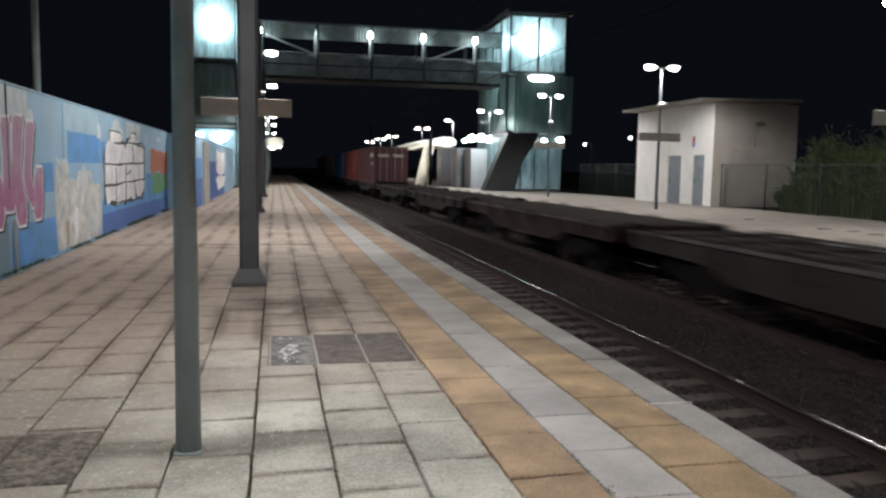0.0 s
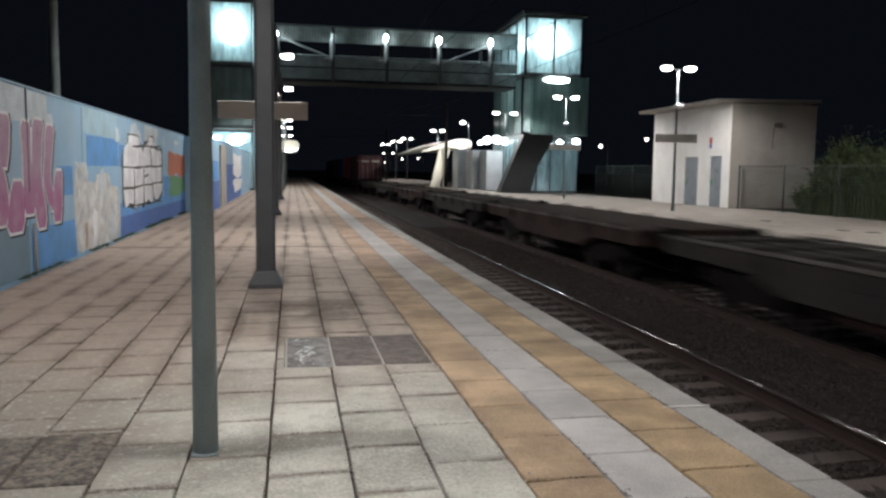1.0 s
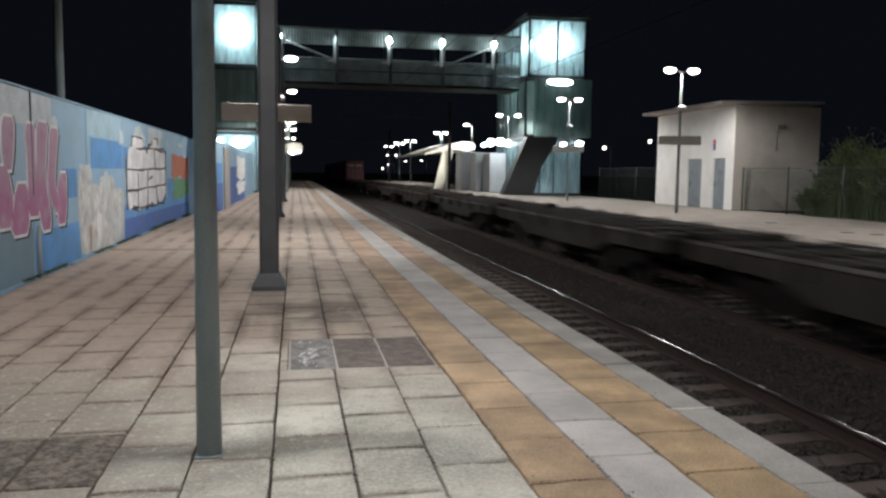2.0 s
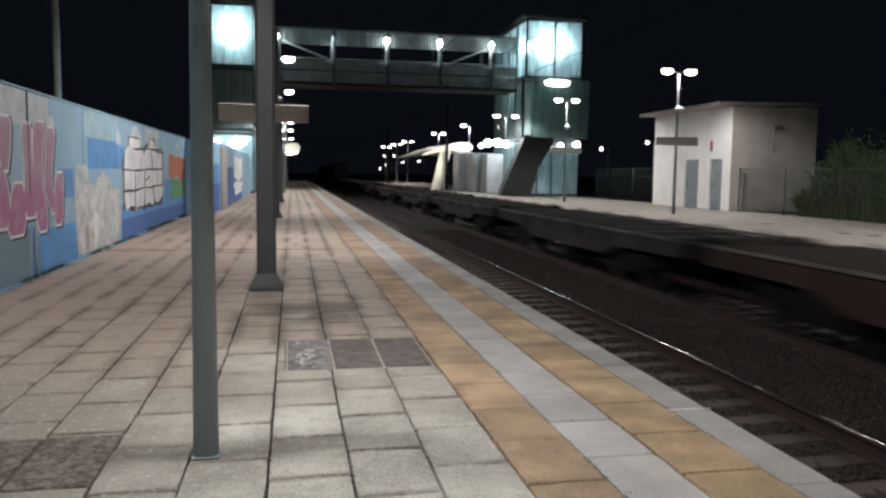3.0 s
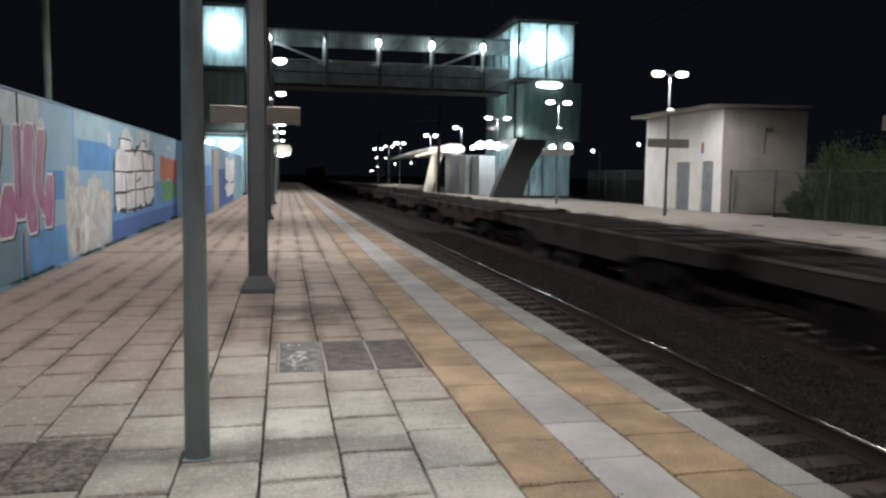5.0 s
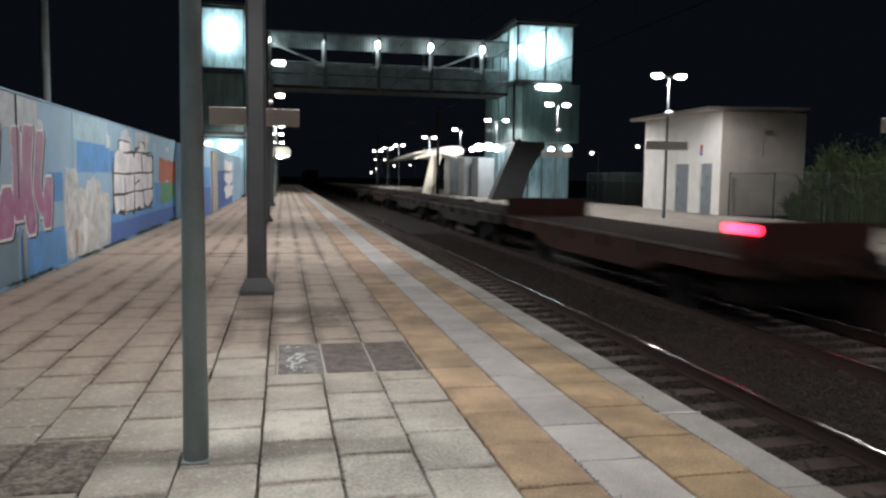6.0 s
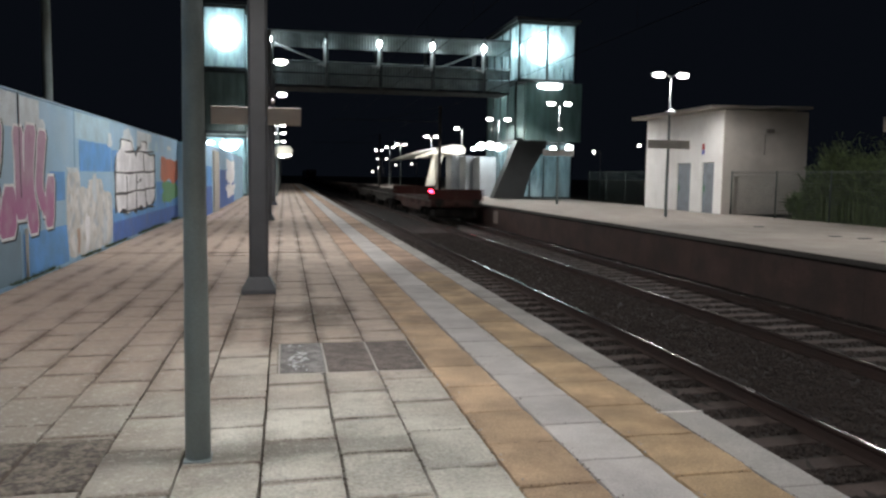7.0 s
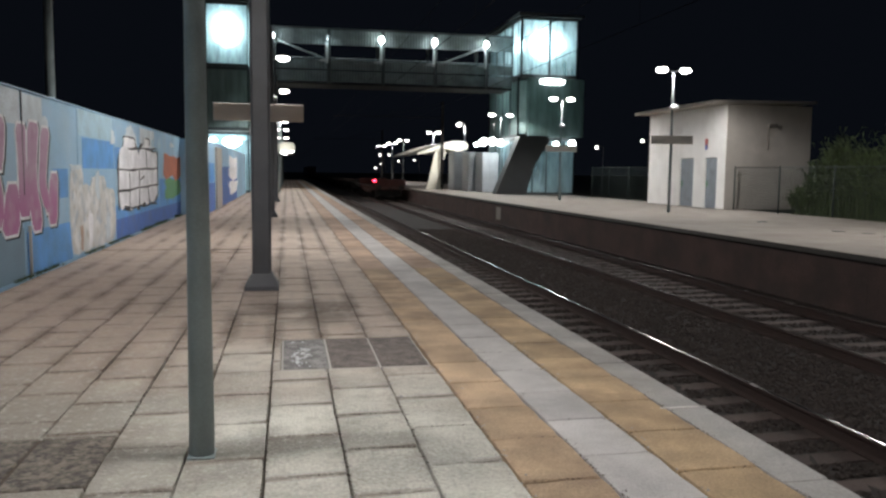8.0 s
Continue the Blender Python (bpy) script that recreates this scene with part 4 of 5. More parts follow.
    part("brake_gear", box(BM(), -0.8, length / 2 - 0.9, DECK_Z - 0.95, 0.8, length / 2 + 0.7, DECK_Z - 0.5, 0.05), M_BOGIE, w)
    if boards:
        for y in (a + 0.02, b - 0.06):
            bm = BM()
            for k in range(3):
                box(bm, -1.36, y, DECK_Z + 0.006 + 0.175 * k, 1.36, y + 0.045, DECK_Z + 0.183 + 0.175 * k, 0.006)
            part("end_board", bm, M_BOARD, w, "low oxide-red end board")
            for s in (-1.2, 0, 1.2):
                part("board_stake", box(BM(), s - 0.04, y - 0.05, DECK_Z - 0.3, s + 0.04, y - 0.002, DECK_Z + 0.53, 0.006), mat, w)
    return w


def container(y0, colour, label, length=12.19, patches=True):
    c = new("shipping_container")
    tagged(c, label, "container", "containers on the train")
    mat = surface("container_paint", colour, 0.6, vary=0.3, scale=0.8, grain=20, bump=0.15, dirt=tuple(v * 0.35 for v in colour), dirt_amount=0.6)
    z0, z1, w = DECK_Z + 0.02, DECK_Z + 2.67, 1.22
    for s in (-1, 1):
        n = int(length / 0.28)
        pts = []
        for k in range(n):
            y = 0.15 + (length - 0.3) * k / n
            d = (length - 0.3) / n
            pts += [(s * w, y), (s * w, y + d * 0.4), (s * (w - 0.04), y + d * 0.5), (s * (w - 0.04), y + d * 0.9)]
        bm = BM()
        lo = [bm.verts.new((x, y, z0 + 0.15)) for x, y in pts]
        hi = [bm.verts.new((x, y, z1 - 0.1)) for x, y in pts]
        for k in range(len(pts) - 1):
            bm.faces.new((lo[k], lo[k + 1], hi[k + 1], hi[k]))
        part("side_panel", bm, mat, c)
    bm = BM()
    for sx in (-1, 1):
        for y in (0, length - 0.16):
            box(bm, sx * w - 0.08 * (sx > 0) - 0.0, y, z0, sx * w + 0.08 * (sx < 0), y + 0.16, z1)
        box(bm, sx * w - 0.07 * (sx > 0), 0.16, z0, sx * w + 0.07 * (sx < 0), length - 0.16, z0 + 0.15)
        box(bm, sx * w - 0.07 * (sx > 0), 0.16, z1 - 0.1, sx * w + 0.07 * (sx < 0), length - 0.16, z1)
    part("frame", bm, mat, c)
    part("roof", box(BM(), -w + 0.07, 0.1, z1 - 0.05, w - 0.07, length - 0.1, z1 - 0.01), mat, c)
    for s in (-1, 1):
        d = part("door", box(BM(), min(0.01 * s, s * 1.13), 0.03, z0 + 0.1, max(0.01 * s, s * 1.13), 0.09, z1 - 0.12, 0.01), mat, c)
        for k in (0.3, 0.8):
            part("lock_rod", tube(BM(), (s * k, 0.0, z0 + 0.12), (s * k, 0.0, z1 - 0.14), 0.02, n=8), M_STEEL, d)
        if patches:
            part("door_lettering_bar", box(BM(), min(s * 0.15, s * 0.95), 0.018, z1 - 0.75, max(s * 0.15, s * 0.95), 0.028, z1 - 0.55), M_SIGN, d)
    part("front_wall", box(BM(), -w + 0.08, length - 0.1, z0 + 0.05, w - 0.08, length - 0.05, z1 - 0.05), mat, c)
    if patches:
        for k, (yy, zz, ln, hh) in enumerate(((0.7, z1 - 0.75, 1.6, 0.28), (0.9, z1 - 1.3, 0.9, 0.14))):
            part("side_lettering_bar", box(BM(), -w - 0.012, yy, zz, -w - 0.004, yy + ln, zz + hh), M_SIGN, c)
    return c


TRAIN = []
y = TAIL_Y0
last = wagon("flat_wagon", 14.0, "short brown flat wagon with low red end boards", M_WAGON, True, boards=True, bogies=False)
part("tail_lamp", tube(BM(), (-1.24, 0.50, 0.735), (-1.24, 0.58, 0.735), 0.085, n=18), M_TAIL, last, "lit red tail lamp")
part("lamp_bracket", box(BM(), -1.30, 0.58, 0.4, -1.18, 0.6, 0.84), M_BOGIE, last)
# solid black block stands in for the shade under the rear end
part("rear_shade_block", box(BM(), -1.05, 0.72, RAIL_Z + 0.30, 1.05, 1.5, DECK_Z - 0.36, 0.06), M_BOGIE, last, "black block filling in the shade below the wagon tail")
hook = part("coupling", box(BM(), -0.06, 0.2, RAIL_Z + 0.95, 0.06, 0.55, RAIL_Z + 1.06, 0.02), M_BOGIE, last)
part("coupling_link", box(BM(), -0.05, 0.22, RAIL_Z + 0.5, 0.05, 0.30, RAIL_Z + 0.95, 0.02), M_BOGIE, hook)
for hx in (-0.3, 0.3):
    part("brake_hose", tube(BM(), (hx, 0.5, RAIL_Z + 0.9), (hx * 0.7, 0.36, RAIL_Z + 0.42), 0.025, n=8), M_BOGIE, last)
TRAIN.append((last, y))
y += 14.0
FLATS = [
    wagon("flat_wagon", 13.7, "empty grimy grey container flat wagon with skeletal deck", M_WAGON_GREY, False),
    wagon("flat_wagon", 13.7, "empty dull brown flat wagon with a worn plank deck", M_WAGON_DULL, True),
]
REAR = 60.4  # rear of the first loaded wagon at the start
k = 0
first = {0: True, 1: True}
while y + 13.82 < REAR + 2.5:
    kind = (0, 0, 1, 0, 1, 0, 0)[k % 7]
    w = FLATS[kind] if first[kind] else copy_thing(FLATS[kind], Matrix())
    first[kind] = False
    TRAIN.append((w, y))
    y += 13.82
    k += 1
LOADS = (((0.112, 0.034, 0.042), "maroon steel shipping container with pale lettering bars", True), ((0.26, 0.052, 0.042), "red-orange steel shipping container", False),
         ((0.05, 0.12, 0.32), "blue steel shipping container", False), ((0.20, 0.16, 0.11), "tan steel shipping container", False), ((0.12, 0.05, 0.05), "dark maroon steel shipping container", False),
         ((0.06, 0.10, 0.2), "navy steel shipping container", False))
for colour, label, marks in LOADS:
    TRAIN.append((copy_thing(FLATS[0], Matrix()), y))
    TRAIN.append((container(0, colour, label, patches=marks), y + 0.75))
    y += 13.7

# ---------------------------------------------------------------- mural wall panels and paint
wall = thing("wall_mural", WALL_X, 0, 0, "tall concrete panel wall painted with blue blocks and graffiti", "wall", kind="structure")
M_MURAL = surface("faded_blue_mural", (0.345, 0.555, 0.735), 0.75, vary=0.16, scale=1.1, grain=30, bump=0.12, dirt=(0.48, 0.60, 0.68), dirt_amount=0.5, piece=0.12)
k0 = 11.46 - 5 * PANEL
bm = box(BM(), -0.16, 0.012, -1.0, 0.0, PANEL - 0.012, WALL_TOP, 0.008)
panel_mesh = bpy.data.meshes.new("panel")
bm.to_mesh(panel_mesh), bm.free()
panel_mesh.materials.append(M_MURAL)
for i in range(-6, 7 + 4):
    shared("panel", panel_mesh, wall, (0, k0 + i * PANEL, 0))
for i in range(-6, 7 + 4):
    part("joint_cover", box(BM(), -0.13, k0 + i * PANEL - 0.03, -1.0, -0.012, k0 + i * PANEL + 0.03, WALL_TOP - 0.02), M_JOINT, wall)


def paint(name, y0, z0, y1, z1, mat, lift=0.004, outline=None, on=None):
    pts = outline or [(y0, z0), (y1, z0), (y1, z1), (y0, z1)]
    return part(name, prism(BM(), pts, "x", 0.0005, lift), mat, on or wall)


P = {n: surface("paint_" + n, c, 0.7, vary=0.26, scale=2.6, grain=30, bump=0.1, dirt=tuple(0.6 * v + 0.1 for v in c), dirt_amount=0.5) for n, c in dict(
    blue=(0.14, 0.37, 0.74), deep=(0.10, 0.20, 0.55), pale=(0.66, 0.73, 0.78), white=(0.90, 0.90, 0.93), pink=(0.58, 0.28, 0.44), black=(0.03, 0.03, 0.035),
    cream=(0.60, 0.60, 0.57), orange=(0.58, 0.19, 0.11), green=(0.16, 0.39, 0.19), sky=(0.44, 0.63, 0.74), rust=(0.50, 0.36, 0.28)).items()}


def blob(y0, z0, y1, z1, seed, wobble=0.05, grow=0.0, lean=0.0):
    """A rounded, hand-sprayed outline filling the given rectangle."""
    r = random.Random(seed)
    pts = []
    cy, cz, hy, hz = (y0 + y1) / 2, (z0 + z1) / 2, (y1 - y0) / 2, (z1 - z0) / 2
    ph = [r.uniform(0, 6) for _ in range(3)]
    for k in range(28):
        a = k * math.tau / 28
        c, s = math.cos(a), math.sin(a)
        q = 1 / max((abs(c) ** 5 + abs(s) ** 5) ** 0.2, 0.01)
        w = 1 + wobble * (math.sin(3 * a + ph[0]) + 0.7 * math.sin(5 * a + ph[1]) + 0.5 * math.sin(9 * a + ph[2]))
        y, z = q * c * (hy * w + grow), q * s * (hz * w + grow)
        pts.append((cy + y + lean * z, cz + z))
    return pts


def brush(path, grow, shift=(0, 0)):
    """A sprayed letter stroke along (y, z, half width) stations from top to bottom, rounded at the ends."""
    pts = []
    for k in range(len(path) - 1):
        p0, p1, p2, p3 = path[max(k - 1, 0)], path[k], path[k + 1], path[min(k + 2, len(path) - 1)]
        for i in range(4):
            f = i / 4
            pts.append([0.5 * (2 * b + (c - a) * f + (2 * a - 5 * b + 4 * c - d) * f * f + (3 * b - a - 3 * c + d) * f ** 3) for a, b, c, d in zip(p0, p1, p2, p3)])
    pts.append(list(path[-1]))
    (ya, za, wa), (yb, zb, wb) = pts[0], pts[-1]
    left = [(ya - wa * 0.6 - grow * 0.7, za + grow)] + [(y - w - grow, z - 0.05 * (i == 0) + 0.05 * (i == len(pts) - 1)) for i, (y, z, w) in enumerate(pts)] + [(yb - wb * 0.6 - grow * 0.7, zb - grow)]
    right = [(ya + wa * 0.7 + grow * 0.7, za + grow)] + [(y + w + grow, z - 0.04 * (i == 0) + 0.06 * (i == len(pts) - 1)) for i, (y, z, w) in enumerate(pts)] + [(yb + wb * 0.7 + grow * 0.7, zb - grow)]
    return [(y + shift[0], z + shift[1]) for y, z in left + right[::-1]]


def word(strokes, edge=0.05):
    """Strokes that share one dark outline and one white border, colours on top."""
    for n, path in enumerate(strokes):
        e = 0.00012 * n
        paint("spray_outline", 0, 0, 0, 0, P["black"], 0.0048 + e, brush(path, edge + 0.048, (0.055, -0.02)))
        paint("spray_border", 0, 0, 0, 0, P["white"], 0.0068 + e, brush(path, edge + 0.04))
        paint("spray_fill", 0, 0, 0, 0, M_PINK, 0.0090 + e, brush(path, 0.05))


def blended(name, base, others, rough=0.75):
    """Paint washed together from several colours: (colour, noise size, from, to, amount)."""
    m, nt, N, L, b = nodes_of(name)
    geo = N.new("ShaderNodeNewGeometry")
    rgb = N.new("ShaderNodeRGB")
    rgb.outputs[0].default_value = (*base, 1)
    out = rgb.outputs[0]
    for colour, size, lo, hi, amount in others:
        if size:
            no = N.new("ShaderNodeTexNoise")
            no.inputs["Scale"].default_value, no.inputs["Detail"].default_value = size, 4
            L.new(geo.outputs["Position"], no.inputs["Vector"])
            src = no.outputs["Fac"]
        else:
            sep = N.new("ShaderNodeSeparateXYZ")
            L.new(geo.outputs["Position"], sep.inputs[0])
            src = sep.outputs["Z"]
        mr = N.new("ShaderNodeMapRange")
        mr.inputs["From Min"].default_value, mr.inputs["From Max"].default_value, mr.inputs["To Max"].default_value = lo, hi, amount
        L.new(src, mr.inputs["Value"])
        mix = N.new("ShaderNodeMix")
        mix.data_type = "RGBA"
        L.new(mr.outputs["Result"], mix.inputs["Factor"]), L.new(out, mix.inputs["A"])
        mix.inputs["B"].default_value = (*colour, 1)
        out = mix.outputs["Result"]
    L.new(out, b.inputs["Base Color"])
    b.inputs["Roughness"].default_value = rough
    return m


M_PINK = blended("sprayed_pink", (0.52, 0.33, 0.46), (((0.53, 0.20, 0.40), 0, 1.45, 0.95, 0.9), ((0.60, 0.47, 0.55), 3.0, 0.50, 0.72, 0.7), ((0.36, 0.14, 0.26), 5.0, 0.56, 0.75, 0.5)))
M_CREAM = blended("washed_cream_wall", (0.64, 0.645, 0.63), (((0.84, 0.84, 0.84), 2.6, 0.47, 0.60, 0.85), ((0.44, 0.51, 0.57), 3.4, 0.51, 0.62, 0.8), ((0.50, 0.46, 0.40), 5.5, 0.53, 0.66, 0.6), ((0.72, 0.73, 0.74), 7.0, 0.50, 0.66, 0.6)))

# painted blocks of the mural
for n, y0, z0, y1, z1 in (("blue", 14.60, 1.46, 17.13, 1.99), ("blue", 12.84, 1.0, 13.66, 1.45), ("blue", 11.52, 0.0, 13.80, 0.60), ("slate", 4.0, 0.0, 11.42, 0.66), ("deep", 17.2, 0.0, 31.0, 0.42), ("blue", 17.2, 0.42, 22.85, 0.70),
                          ("sky", 8.65, 1.95, 10.3, 2.46), ("pale", 10.32, 2.02, 11.42, 2.46), ("sky", 14.34, 2.02, 17.1, 2.46), ("pale", 11.5, 2.06, 12.4, 2.45), ("blue", 17.2, 1.46, 19.9, 1.9), ("blue", 22.9, 0.42, 31.0, 1.2), ("sky", 5.9, 0.7, 8.5, 1.4), ("blue", 2.9, 0.7, 5.6, 1.5), ("pale", 20.1, 2.0, 22.2, 2.45)):
    paint("mural_block", y0 + 0.012, z0, y1 - 0.012, z1, P[n] if n != "slate" else surface("paint_slate", (0.22, 0.33, 0.42), 0.75, vary=0.15, scale=2, bump=0.1), 0.003)
# washed-out cream patches
for k, (y0, z0, y1, z1) in enumerate(((13.72, 0.03, 14.62, 1.50), (14.4, 0.02, 15.5, 1.18), (15.1, 0.02, 16.35, 1.34), (16.1, 0.02, 17.15, 1.08))):
    paint("cream_patch", 0, 0, 0, 0, M_CREAM, 0.0042 + 0.0004 * k, blob(y0, z0, y1, z1, k, 0.03))
for k, (y0, z0, y1, z1, tone) in enumerate(((14.34, 0.08, 14.52, 0.50, "rust"), (13.8, 1.44, 14.5, 1.52, "pale"), (15.5, 0.9, 15.8, 1.40, "pale"), (14.9, 0.1, 15.2, 0.7, "white"), (16.3, 0.12, 16.6, 0.6, "pale"))):
    paint("scrubbed_patch", 0, 0, 0, 0, P[tone], 0.0066 + 0.0001 * k, blob(y0, z0, y1, z1, 200 + k, 0.12))
rr = random.Random(31)
for k in range(16):
    y, z = rr.uniform(5.0, 26.5), rr.uniform(2.05, 2.3)
    hy, hz = rr.uniform(0.15, 0.5), rr.uniform(0.05, 0.14)
    paint("faded_patch", 0, 0, 0, 0, P[rr.choice(("pale", "sky"))], 0.0034 + 0.00005 * k, blob(y - hy, z - hz, y + hy, min(z + hz, 2.44), 300 + k, 0.15))
# white block letters with a black lattice
for k, (y0, z0, y1, z1) in enumerate(((17.55, 0.62, 18.75, 1.88), (18.55, 0.55, 20.0, 1.95), (19.8, 0.60, 21.3, 2.0), (21.1, 0.66, 22.55, 1.92), (18.1, 1.8, 19.5, 2.14), (20.6, 1.8, 21.4, 2.2))):
    paint("spray_outline", 0, 0, 0, 0, P["black"], 0.0044 + 0.00008 * k, blob(y0 - 0.07, z0 - 0.035, y1 + 0.07, z1 + 0.03, 140 + k, 0.06))
    paint("spray_fill", 0, 0, 0, 0, P["white"], 0.0050 + 0.0002 * k, blob(y0, z0, y1, z1, 40 + k, 0.05))
rr = random.Random(8)
for k, (ya, za, yb, zb) in enumerate(((17.5, 1.43, 22.6, 1.48), (17.5, 0.99, 22.5, 1.04), (18.7, 0.58, 18.75, 1.4), (19.85, 0.56, 19.9, 1.0), (19.9, 1.0, 19.95, 1.42), (21.2, 0.6, 21.1, 1.05), (21.0, 1.42, 20.9, 1.95), (18.6, 1.9, 22.4, 1.98), (22.62, 1.0, 22.66, 1.95), (17.5, 0.6, 17.5, 1.5), (17.9, 0.6, 22.4, 0.56), (20.0, 1.2, 20.6, 1.3))):
    steps = 9
    mid = [(ya + (yb - ya) * i / steps + rr.uniform(-0.02, 0.02), za + (zb - za) * i / steps + rr.uniform(-0.02, 0.02)) for i in range(steps + 1)]
    flat = abs(yb - ya) > abs(zb - za)
    w = [rr.uniform(0.012, 0.03) for _ in mid]
    lo = [(y, z - d) if flat else (y - 2 * d, z) for (y, z), d in zip(mid, w)]
    hi = [(y, z + d) if flat else (y + 2 * d, z) for (y, z), d in zip(mid, w)]
    paint("spray_line", 0, 0, 0, 0, P["black"], 0.0068 + 0.0001 * k, lo + hi[::-1])
# orange and green figure block
paint("spray_fill", 0, 0, 0, 0, P["orange"], 0.0062, blob(23.7, 1.2, 25.5, 1.88, 71, 0.08))
paint("spray_fill", 0, 0, 0, 0, P["orange"], 0.0066, blob(25.4, 1.16, 27.4, 1.85, 72, 0.08))
paint("spray_fill", 0, 0, 0, 0, P["green"], 0.0060, blob(23.9, 0.6, 27.2, 1.17, 73, 0.1))
# large pink letters
word((
    ((7.6, 2.0, 0.3), (7.5, 1.4, 0.3), (7.55, 0.72, 0.32)), ((8.3, 1.7, 0.28), (8.3, 1.35, 0.28)), ((8.95, 2.0, 0.26), (8.95, 1.4, 0.28), (8.9, 0.7, 0.3)), ((9.75, 1.98, 0.22), (9.7, 1.4, 0.25), (9.75, 0.74, 0.25)),
    ((10.58, 2.02, 0.16), (10.55, 1.75, 0.15), (10.53, 1.48, 0.10)), ((10.33, 1.42, 0.14), (10.38, 1.10, 0.22), (10.36, 0.78, 0.22)),
    ((11.0, 1.20, 0.17), (10.96, 0.95, 0.23), (10.90, 0.66, 0.28)), ((11.40, 1.98, 0.15), (11.41, 1.60, 0.11), (11.47, 1.20, 0.17), (11.47, 0.86, 0.18)),
    ((11.93, 2.03, 0.19), (11.84, 1.60, 0.15), (11.82, 1.20, 0.15), (11.93, 0.90, 0.18), (11.98, 0.64, 0.16)),
    ((12.47, 1.98, 0.15), (12.36, 1.60, 0.12), (12.28, 1.25, 0.11), (12.42, 1.02, 0.14), (12.55, 0.86, 0.12)), ((12.85, 1.33, 0.14), (12.78, 1.00, 0.17), (12.74, 0.68, 0.16))))
part("joint_seal", box(BM(), 0.0005, 11.445, 1.1, 0.011, 11.475, WALL_TOP), P["black"], wall, "black perished joint seal")
part("conduit", tube(BM(), (0.03, 11.57, 0.0), (0.03, 11.57, 0.68), 0.022, n=8), M_PLASTER_DIM, wall, "grey cable conduit")
part("wall_cap", box(BM(), -0.18, -14, WALL_TOP + 0.002, 0.02, 27.3, WALL_TOP + 0.03, 0.008), M_MURAL, wall)

# the wall steps forward further along
wall2 = thing("wall_mural_far", -2.62, 27.3, 0, "blue painted wall section set forward beside the stairs", "wall", kind="structure")
part("panel", box(BM(), -1.0, 0, -1.0, 0, 25.0, 2.46, 0.01), M_MURAL, wall2)
paint("mural_block", 0.05, 0.0, 3.2, 1.0, P["deep"], 0.003, on=wall2)
paint("mural_block", 0.05, 1.02, 3.0, 1.7, P["blue"], 0.003, on=wall2)
paint("mural_block", 5.6, 0.0, 16.0, 1.6, P["deep"], 0.003, on=wall2)
part("pilaster", box(BM(), 0.001, 3.4, -0.02, 0.08, 5.6, 2.3, 0.01), M_PLASTER_DIM, wall2)
for k, z in enumerate((0.35, 1.0, 1.5)):
    paint("spray_fill", 0, 0, 0, 0, P["white"], 0.006, blob(10.4, z, 16.4, z + 0.6, 55 + k, 0.12), on=wall2)

# weeds along the foot of the wall
rng = random.Random(21)
vv, ff = [], []
for _ in range(2600):
    y = rng.uniform(7, 27)
    if noise.noise((y * 0.55, 0, 4)) < -0.05:
        continue
    x = WALL_X + 0.02 + abs(rng.gauss(0, 0.05))
    h, az, w = rng.uniform(0.015, 0.05) * (2.0 if noise.noise((y * 1.1, 3, 4)) > 0.25 else 1.0), rng.uniform(0, math.tau), 0.005
    k = len(vv)
    vv += [(x - w, y - w, 0), (x + w, y + w, 0), (x + math.cos(az) * h * 0.6, y + math.sin(az) * h * 0.6, h)]
    ff.append((k, k + 1, k + 2))
me = bpy.data.meshes.new("weeds")
me.from_pydata(vv, [], ff)
me.materials.append(M_REED)
tagged(new("weeds", me), "low green weeds along the foot of the mural wall", "weeds", kind="stuff")

# ---------------------------------------------------------------- covers set in the paving
cv = thing("manhole_cover", 0.505, 6.39, 0, "three-part service cover, worn steel beside two dark slabs", "cover")
part("frame", box(BM(), -0.56, -0.54, -0.04, 0.56, 0.54, -0.005), M_PLASTER_DIM, cv)
part("edge_strip", box(BM(), -0.622, -0.535, -0.04, -0.566, 0.535, 0.0, 0.006), M_TILE, cv)
part("steel_lid", box(BM(), -0.545, -0.52, -0.03, -0.205, 0.52, -0.001, 0.004), M_COVER_STEEL, cv)
part("slab_lid", box(BM(), -0.19, -0.52, -0.03, 0.17, 0.52, 0.0, 0.006), M_COVER_GREY, cv)
part("slab_lid", box(BM(), 0.185, -0.52, -0.03, 0.55, 0.52, 0.0, 0.006), M_COVER_GREY, cv)
rm = random.Random(14)
for k in range(30):
    xx, yy, r = rm.gauss(-0.42, 0.045), rm.gauss(-0.12, 0.2), rm.uniform(0.006, 0.022)
    yy = max(min(yy, 0.42), -0.46)
    xx = max(xx, -0.50)
    part("scraped_mark", prism(BM(), blob(xx - r * 0.7, yy - r * 1.5, xx + r * 0.7, yy + r * 1.5, 60 + k, 0.22, lean=0.3 * (k % 3 - 1)), "z", -0.0008, 0.002 + 0.0001 * k), M_ALU, cv, "pale scraped mark")
cv2 = thing("manhole_cover", -1.321, 4.15, 0, "pair of dark damp service cover slabs", "cover")
part("frame", box(BM(), -0.40, -0.37, -0.04, 0.40, 0.37, -0.009), M_JOINT, cv2)
part("slab_lid", box(BM(), -0.39, -0.355, -0.03, -0.01, 0.355, 0.0, 0.006), M_COVER, cv2)
part("slab_lid", box(BM(), 0.01, -0.355, -0.03, 0.395, 0.355, 0.0, 0.006), M_COVER, cv2)
HOLES = ((-0.055, 1.065, 5.85, 6.93), (-1.721, -0.921, 3.78, 4.52))

